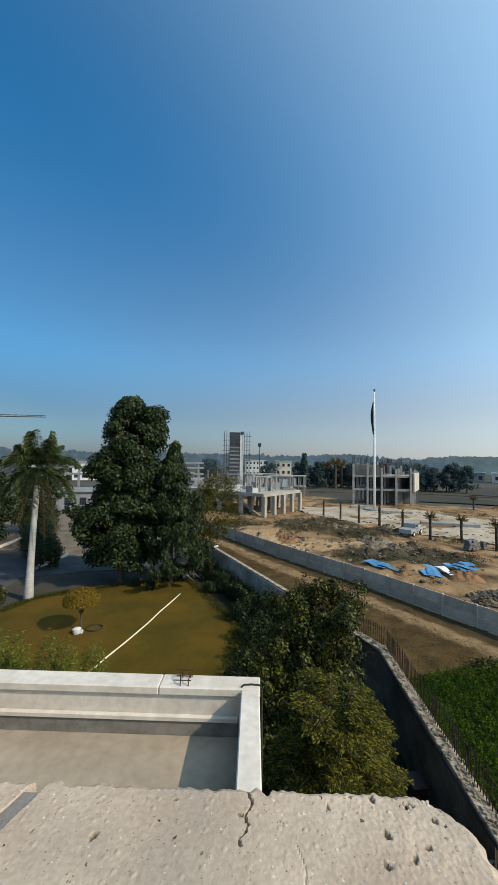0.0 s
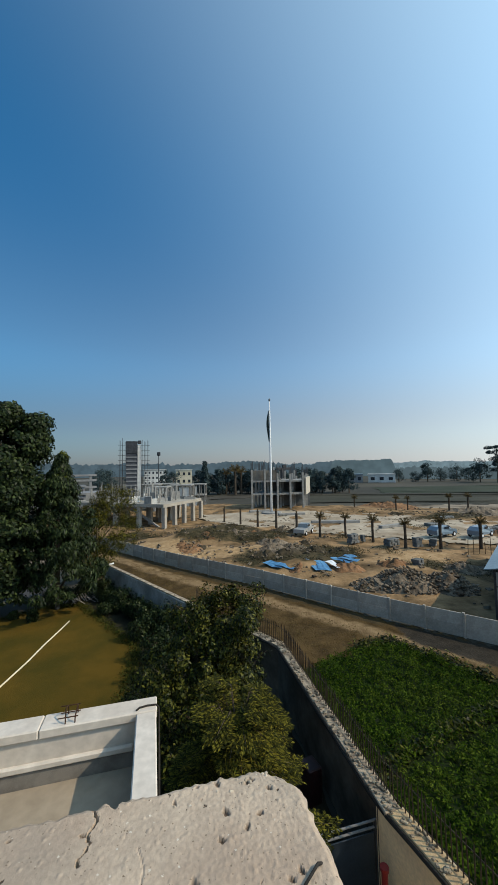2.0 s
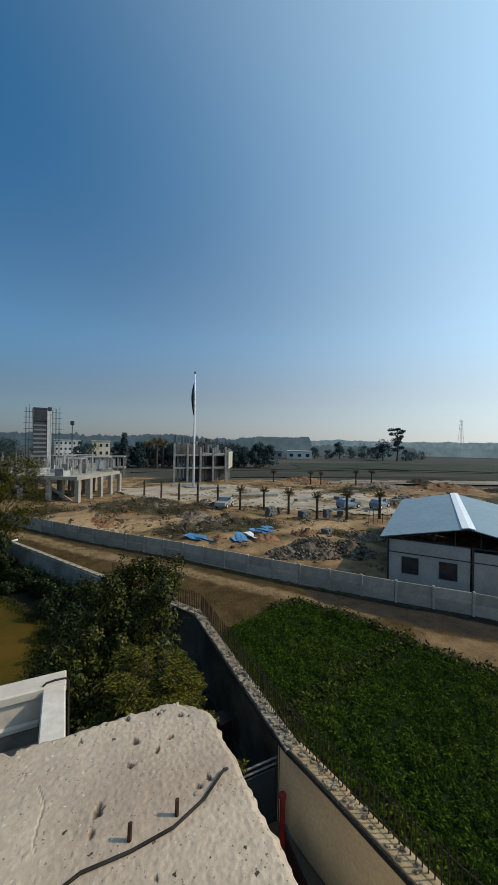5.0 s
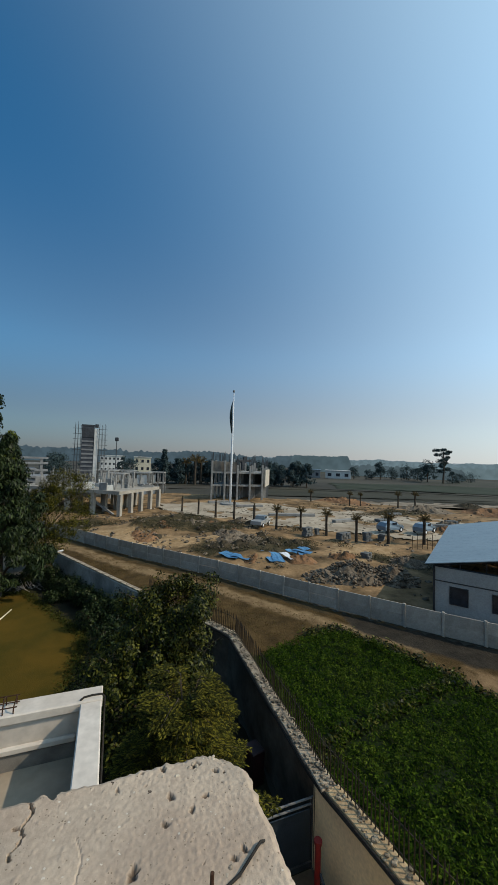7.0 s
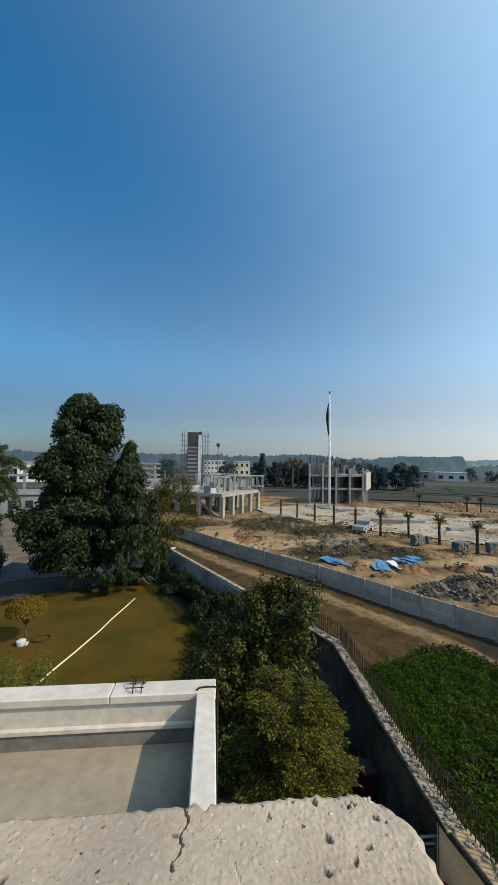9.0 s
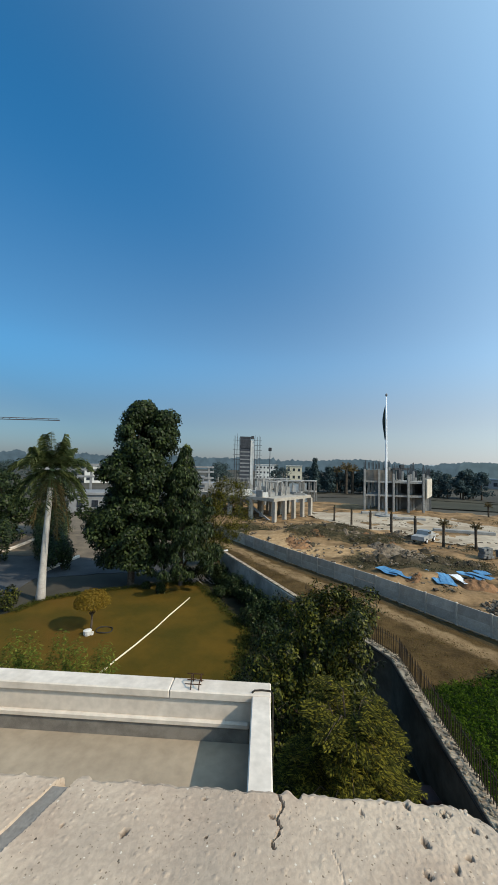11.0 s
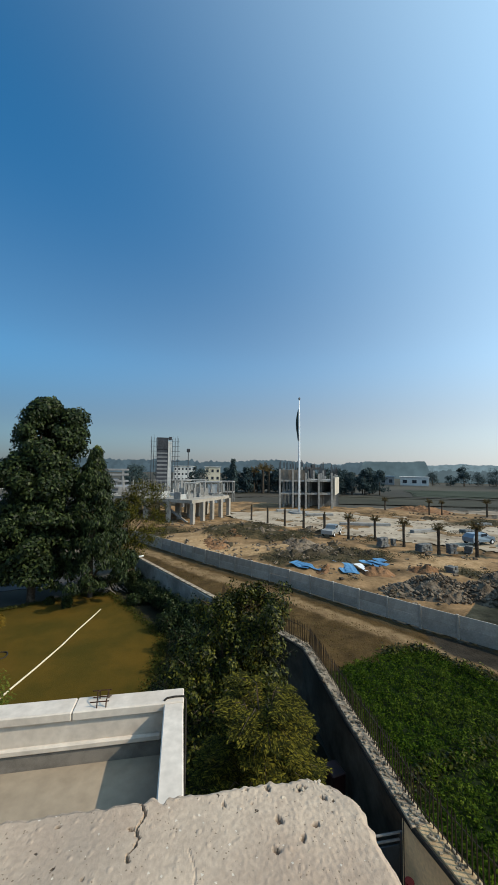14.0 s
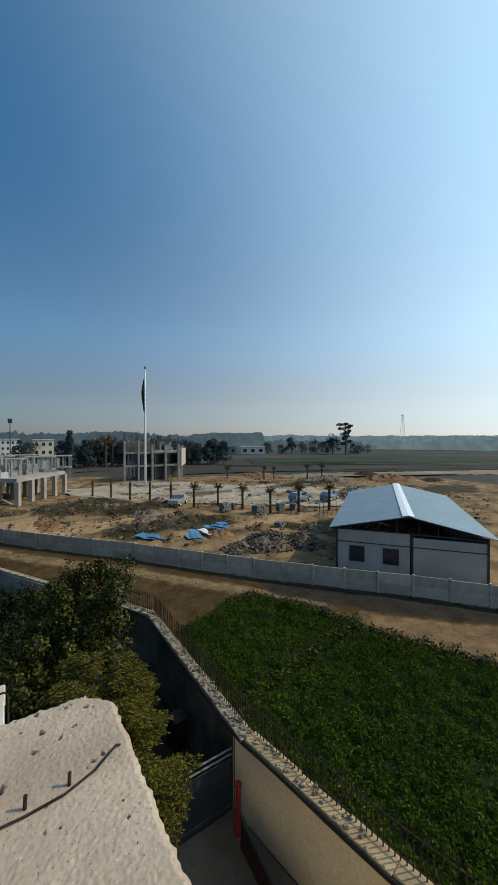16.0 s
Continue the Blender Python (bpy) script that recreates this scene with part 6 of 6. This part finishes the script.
for x, y, w, d, h, rz in ((27.6, 46.4, 2.3, 1.2, 1.8, 20), (29.4, 46.8, 0.8, 0.8, 1.4, 10), (31.6, 43.4, 3.0, 1.4, 1.4, 15), (34.2, 41.6, 1.6, 1.2, 1.9, 0), (36.6, 41.6, 1.6, 1.2, 1.4, 40), (27.4, 33.4, 1.6, 1.2, 1.4, 30), (44, 47, 4.5, 1.6, 1.4, 15), (52, 46, 5, 1.6, 1.4, -10), (48, 54, 4.5, 2, 1.0, 5), (56, 60, 5, 1.6, 1.2, 12), (60, 50, 3, 1.6, 1.2, -20)):
    stack(x, y, w, d, h, rz)
m = Mesh()
for _ in range(260):
    k = RNG.uniform()
    if k < 0.5:
        x, y = RNG.uniform(4, 24), RNG.uniform(40, 66)
    else:
        x, y = RNG.uniform(20, 75), RNG.uniform(24, 70)
    if inside(x, y, site) and edge_dist(x, y, PC) > 1:
        z = RNG.uniform(0.08, 0.36)
        m.box((x, y, z * 0.3 + mound(x, y) + 0.25), (z * 1.6, z, z * 0.8), RNG.uniform(0, 180), z * 0.1, (RNG.uniform(-20, 20), RNG.uniform(-20, 20)))
for _ in range(2600):
    x, y = RNG.uniform(-4, 70), RNG.uniform(20, 78)
    if noise.noise(Vector((x * 0.2, y * 0.2, 20))) + RNG.uniform(-0.3, 0.3) > 0.0 and inside(x, y, site) and edge_dist(x, y, PC) > 1:
        z = RNG.uniform(0.06, 0.22)
        m.box((x, y, 0.28 + 0.8 * mound(x, y)), (z * 2.2, z * 1.4, z), RNG.uniform(0, 180), 0, (RNG.uniform(-25, 25), RNG.uniform(-25, 25)))
solid("scattered_rubble", m, RUBBLE, "scattered lumps of concrete and stone on the dirt", "rubble", "stuff")
for x, y, l, rz in ((33.5, 62.5, 9, -14), (40, 55, 5, 10), (30, 76, 6, -8), (25, 84, 5, 0)):
    m = Mesh().box((x, y, 0.6), (l, 0.9, 0.5), rz, 0.05)
    solid("planter_kerb", m, CONCRETE, "low dark planter kerb on the pale paving", "planter", group="planter kerbs")
for k in range(9):
    x, y, _ = along([(37, 36.5), (42, 34)], k * 0.62)
    m = Mesh().rod([(x, y, 0), (x + RNG.uniform(-0.1, 0.1), y, RNG.uniform(1.6, 2.6))], 0.035, 5)
    solid("steel_stake", m, RUST, "thin rusty stake in the dirt beside the shed", "stake", group="stakes")


def vehicle(name, label, x, y, rz, paint, pickup=True):
    t = thing(name, label, "vehicle", pose(x, y, 0.5, 0, 0, rz))
    prof = [(-2.4, 0.45), (-2.4, 1.0), (-0.6, 1.05), (-0.5, 1.6), (0.7, 1.62), (1.2, 1.1), (2.25, 0.95), (2.35, 0.45)] if pickup else [(-2.1, 0.4), (-2.15, 1.0), (-1.6, 1.5), (0.5, 1.52), (1.1, 1.05), (2.05, 0.9), (2.1, 0.4)]
    n = len(prof)
    m = Mesh().add([(px, s_ * (0.85 if pz < 1.2 else 0.68), pz) for s_ in (-1, 1) for px, pz in prof], [tuple(range(n)), tuple(range(2 * n - 1, n - 1, -1))] + [(i, (i + 1) % n, n + (i + 1) % n, n + i) for i in range(n)])
    part("body", m, paint, t)
    part("side_window", Mesh().box((0.05, -0.79, 1.33), (1.0, 0.06, 0.36), 0, 0.02), GLASSDARK, t)
    part("side_window", Mesh().box((0.05, 0.79, 1.33), (1.0, 0.06, 0.36), 0, 0.02), GLASSDARK, t)
    part("windscreen", Mesh().box((0.97, 0, 1.36), (0.06, 1.2, 0.5), 0, 0.02, (0, -44)), GLASSDARK, t)
    for wx in (-1.45, 1.45):
        for wy in (-0.8, 0.8):
            w = part("wheel", Mesh().rod([(wx, wy - 0.11, 0.35), (wx, wy + 0.11, 0.35)], 0.36, 14), RUBBER, t)
            part("rim", Mesh().rod([(wx, wy - 0.125, 0.35), (wx, wy + 0.125, 0.35)], 0.2, 10), POLEWHITE, w)


vehicle("pickup_truck", "dusty white pickup truck parked on the pale paving", 23.4, 53.8, 48, CARWHITE)
vehicle("parked_car", "blue-grey car parked among the block stacks", 46.5, 43.5, 20, CARBLUE, False)
vehicle("parked_car", "blue-grey car parked among the block stacks", 41.5, 45.3, 10, CARBLUE, False)

# ---- distance ----


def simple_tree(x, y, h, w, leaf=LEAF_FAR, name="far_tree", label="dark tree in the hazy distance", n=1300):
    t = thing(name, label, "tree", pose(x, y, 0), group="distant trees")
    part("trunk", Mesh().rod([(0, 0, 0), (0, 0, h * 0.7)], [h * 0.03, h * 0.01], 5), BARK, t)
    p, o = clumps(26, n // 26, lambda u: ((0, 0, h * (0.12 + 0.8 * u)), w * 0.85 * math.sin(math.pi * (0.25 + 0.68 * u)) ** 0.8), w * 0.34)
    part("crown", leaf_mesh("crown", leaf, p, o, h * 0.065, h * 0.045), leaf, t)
    return t


for k in range(34):
    u = k / 33
    simple_tree(18 + 62 * u + RNG.uniform(-2, 2), 152 - 14 * u + RNG.uniform(-5, 8), RNG.uniform(8, 12.5), RNG.uniform(2.6, 4))
for x, y, h in ((20.7, 150, 13.5),):
    t = thing("conifer", "dark pointed conifer in the distance", "tree", pose(x, y, 0))
    part("trunk", Mesh().rod([(0, 0, 0), (0, 0, h)], [0.3, 0.03], 6), BARK, t)
    p, o = clumps(60, 40, lambda u: ((0, 0, 1 + (h - 1) * u), 2.6 * (1 - u) + 0.1), 0.7)
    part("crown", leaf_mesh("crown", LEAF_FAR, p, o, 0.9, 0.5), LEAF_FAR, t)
for x, y, sc in ((33, 148, 3.2), (36, 150, 3.0), (30, 152, 2.8)):
    c = copy_thing(yp, pose(x, y, 0, 0, 0, 40))
    c.scale = (sc, sc, sc)
    tagged(c, "tall palm among the far dark trees", group="far palms")
for k in range(22):
    a = radians(-45 + 50 * RNG.uniform())
    r = RNG.uniform(190, 300)
    simple_tree(r * math.sin(a), r * math.cos(a), RNG.uniform(6, 12), RNG.uniform(3.5, 7))
for az, r, h, w in ((37.2, 262, 9, 4), (39.4, 268, 8, 4), (41.0, 272, 13, 5.5), (42.6, 280, 9, 5), (44.6, 290, 11.5, 7), (46.0, 285, 9, 5), (47.3, 268, 15, 6), (50.4, 268, 8, 4), (51.2, 275, 7, 4), (26.5, 215, 8, 5), (28.4, 235, 9, 5), (52.5, 300, 7, 6), (25.2, 200, 10, 4.5)):
    simple_tree(r * math.sin(radians(az)), r * math.cos(radians(az)), h, w)
tt = thing("tall_far_tree", "tall bare-stemmed tree with tufted top in the distance", "tree", pose(198, 170.5, 0))
part("trunk", Mesh().rod([(0, 0, 0), (0.6, 0, 10), (0, 0, 21)], [0.7, 0.5, 0.2], 6).rod([(0.6, 0, 10), (3.5, 0, 15), (5, 0, 18)], [0.4, 0.25, 0.1], 5), BARK, tt)
tuft_pos, tuft_out = [], []
for k in range(13):
    z = 8 + 14 * (k / 12) ** 0.9
    c, r = ((3.6 * math.sin(k * 2.1) * (0.45 + z / 24), 1.5 * math.cos(k * 1.7), z + RNG.uniform(-0.6, 0.6)), RNG.uniform(1.3, 2.3))
    p, o = clumps(9, 40, lambda u, c=c, r=r: (c, r), r * 0.5, 1.0)
    tuft_pos.append(p)
    tuft_out.append(o)
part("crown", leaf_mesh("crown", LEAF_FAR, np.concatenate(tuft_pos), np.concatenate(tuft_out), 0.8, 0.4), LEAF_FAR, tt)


def far_house(label, x, y, sx, sy, h, rz, wall, storeys=2, bays=6, sheet=None):
    t = thing("far_building", label, "building", pose(x, y, 0, 0, 0, rz), group="far buildings")
    part("wall", Mesh().box((0, 0, h / 2), (sx, sy, h), 0, 0.05), wall, t)
    part("roof", Mesh().box((0, 0, h + 0.25), (sx + 0.8, sy + 0.8, 0.5), 0, 0.05), sheet or FARWHITE, t)
    for i in range(bays):
        for j in range(storeys):
            part("window", Mesh().box(((i + 0.5) / bays * sx - sx / 2, -sy / 2 - 0.02, h * (j + 0.5) / storeys), (sx / bays * 0.45, 0.1, h / storeys * 0.4), 0, 0.02), GLASSDARK, t)


far_house("long white flat-roofed building in the distance", 0.5, 262, 15, 10, 10.5, 0, FARWHITE, 3, 6)
far_house("cream flat-roofed building in the distance", 20.5, 262, 11, 10, 10.2, -4, FARYELLOW, 2, 3)
far_house("white shed in the hazy distance", 149, 214, 17, 9, 5.2, -34, FARWHITE, 1, 3)
far_house("grey shed in the hazy distance", 128, 224, 22, 9, 5.4, -32, FARGREY, 1, 5, ZINC)
far_house("white low building behind the trees", -118, 205, 26, 10, 9, 30, FARWHITE, 2, 6)
far_house("white low building behind the trees", -78, 175, 20, 10, 8, 25, FARWHITE, 2, 6)
far_house("low pale building behind the drive", -36, 78, 14, 8, 3.6, 20, FARGREY, 1, 5, FARGREY)
far_house("low grey building behind the drive", -18, 96, 16, 8, 5.2, 10, FARGREY, 2, 6, FARGREY)
far_house("low white building behind the drive", -30, 112, 22, 6, 6.2, 14, FARGREY, 2, 7, FARGREY)
fl = thing("elevated_walkway", "grey elevated concrete walkway in the distance", "walkway", pose(-48, 130, 0, 0, 0, 20))
for z in (5.0, 7.4, 9.2):
    part("deck_beam", Mesh().box((0, 0, z), (60, 1.2, 0.7), 0, 0.05), FARGREY, fl)
for k in range(9):
    part("pillar", Mesh().box((-28 + 7 * k, 0, 4.6), (0.8, 0.8, 9.2), 0, 0.05), FARGREY, fl)
cr = thing("tower_crane", "thin red tower crane with a long jib far off", "crane", pose(-118, 101, 0, 0, -3.5, 36))
part("mast", Mesh().box((0, 0, 11), (1.2, 1.2, 22), 0, 0.05), STEELDARK, cr)
m = Mesh().rod([(-12, 0, 22.2), (52, 0, 22.2)], 0.14, 4).rod([(-12, 0, 23.2), (52, 0, 22.7)], 0.1, 4)
for k in range(32):
    m.rod([(-12 + 2 * k, 0, 22.2), (-11 + 2 * k, 0, 23.0)], 0.06, 3)
part("jib", m, RUST, cr)
py = thing("lattice_pylon", "pale lattice power pylon in the haze", "pylon", pose(675, 432, 0))
m = Mesh()
for sx in (-1, 1):
    for sy in (-1, 1):
        m.rod([(4.5 * sx, 4.5 * sy, 0), (1 * sx, 1 * sy, 62)], 0.22, 4)
for k in range(12):
    z, w = 5 * k, 4.5 - 3.5 * 5 * k / 62
    m.rod([(-w, -w, z), (w, -w, z + 5)], 0.13, 3).rod([(w, -w, z), (-w, -w, z + 5)], 0.13, 3)
for z in (44, 52, 59):
    m.rod([(-7, 0, z), (7, 0, z)], 0.4, 3)
# pale wall colour stands in for the haze over the pylon
part("lattice", m, FARWHITE, py)

# woods on the skyline, a plain backdrop far behind everything


def skyline(name, r, base, amp, a0, a1, colour, seed, step=0.05):
    m = Mesh()
    ks = np.arange(a0, a1, step)
    for a in ks:
        h = base + amp * (0.5 * noise.noise(Vector((a * 0.11, seed, 0))) + 0.3 * noise.noise(Vector((a * 0.6, seed, 3))) + 0.2 * noise.noise(Vector((a * 2.3, seed, 5)))) + 1.3 * abs(noise.noise(Vector((a * 5.5 * r / 600, seed, 2)))) + 0.9 * noise.noise(Vector((a * 14 * r / 600, seed, 4)))
        h = h * min(1.0, 0.3 + 0.9 * math.sqrt(max(0.0, min(a - a0, a1 - a))))
        x, y = r * math.sin(radians(a)), r * math.cos(radians(a))
        m.v += [(x, y, -2), (x, y, max(1.0, h))]
    for i in range(len(ks) - 1):
        m.f.append((2 * i, 2 * i + 2, 2 * i + 3, 2 * i + 1))
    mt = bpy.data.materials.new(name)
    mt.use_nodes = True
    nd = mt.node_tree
    # the strip glows; distance haze is put into its blue-grey colour
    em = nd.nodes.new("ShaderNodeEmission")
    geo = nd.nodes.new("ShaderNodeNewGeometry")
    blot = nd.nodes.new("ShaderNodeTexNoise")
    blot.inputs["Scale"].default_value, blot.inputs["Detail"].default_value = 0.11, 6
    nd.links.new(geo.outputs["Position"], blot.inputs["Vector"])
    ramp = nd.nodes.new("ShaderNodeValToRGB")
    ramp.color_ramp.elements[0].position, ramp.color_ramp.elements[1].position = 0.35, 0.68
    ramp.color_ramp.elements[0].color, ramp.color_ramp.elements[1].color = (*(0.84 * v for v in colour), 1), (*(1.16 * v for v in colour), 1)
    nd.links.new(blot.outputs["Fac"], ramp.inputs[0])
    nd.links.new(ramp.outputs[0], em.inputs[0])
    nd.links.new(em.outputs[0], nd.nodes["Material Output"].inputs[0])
    o = solid("backdrop_" + name, m, mt, "line of woods along the horizon with haze painted in", "woods", "structure")
    return o


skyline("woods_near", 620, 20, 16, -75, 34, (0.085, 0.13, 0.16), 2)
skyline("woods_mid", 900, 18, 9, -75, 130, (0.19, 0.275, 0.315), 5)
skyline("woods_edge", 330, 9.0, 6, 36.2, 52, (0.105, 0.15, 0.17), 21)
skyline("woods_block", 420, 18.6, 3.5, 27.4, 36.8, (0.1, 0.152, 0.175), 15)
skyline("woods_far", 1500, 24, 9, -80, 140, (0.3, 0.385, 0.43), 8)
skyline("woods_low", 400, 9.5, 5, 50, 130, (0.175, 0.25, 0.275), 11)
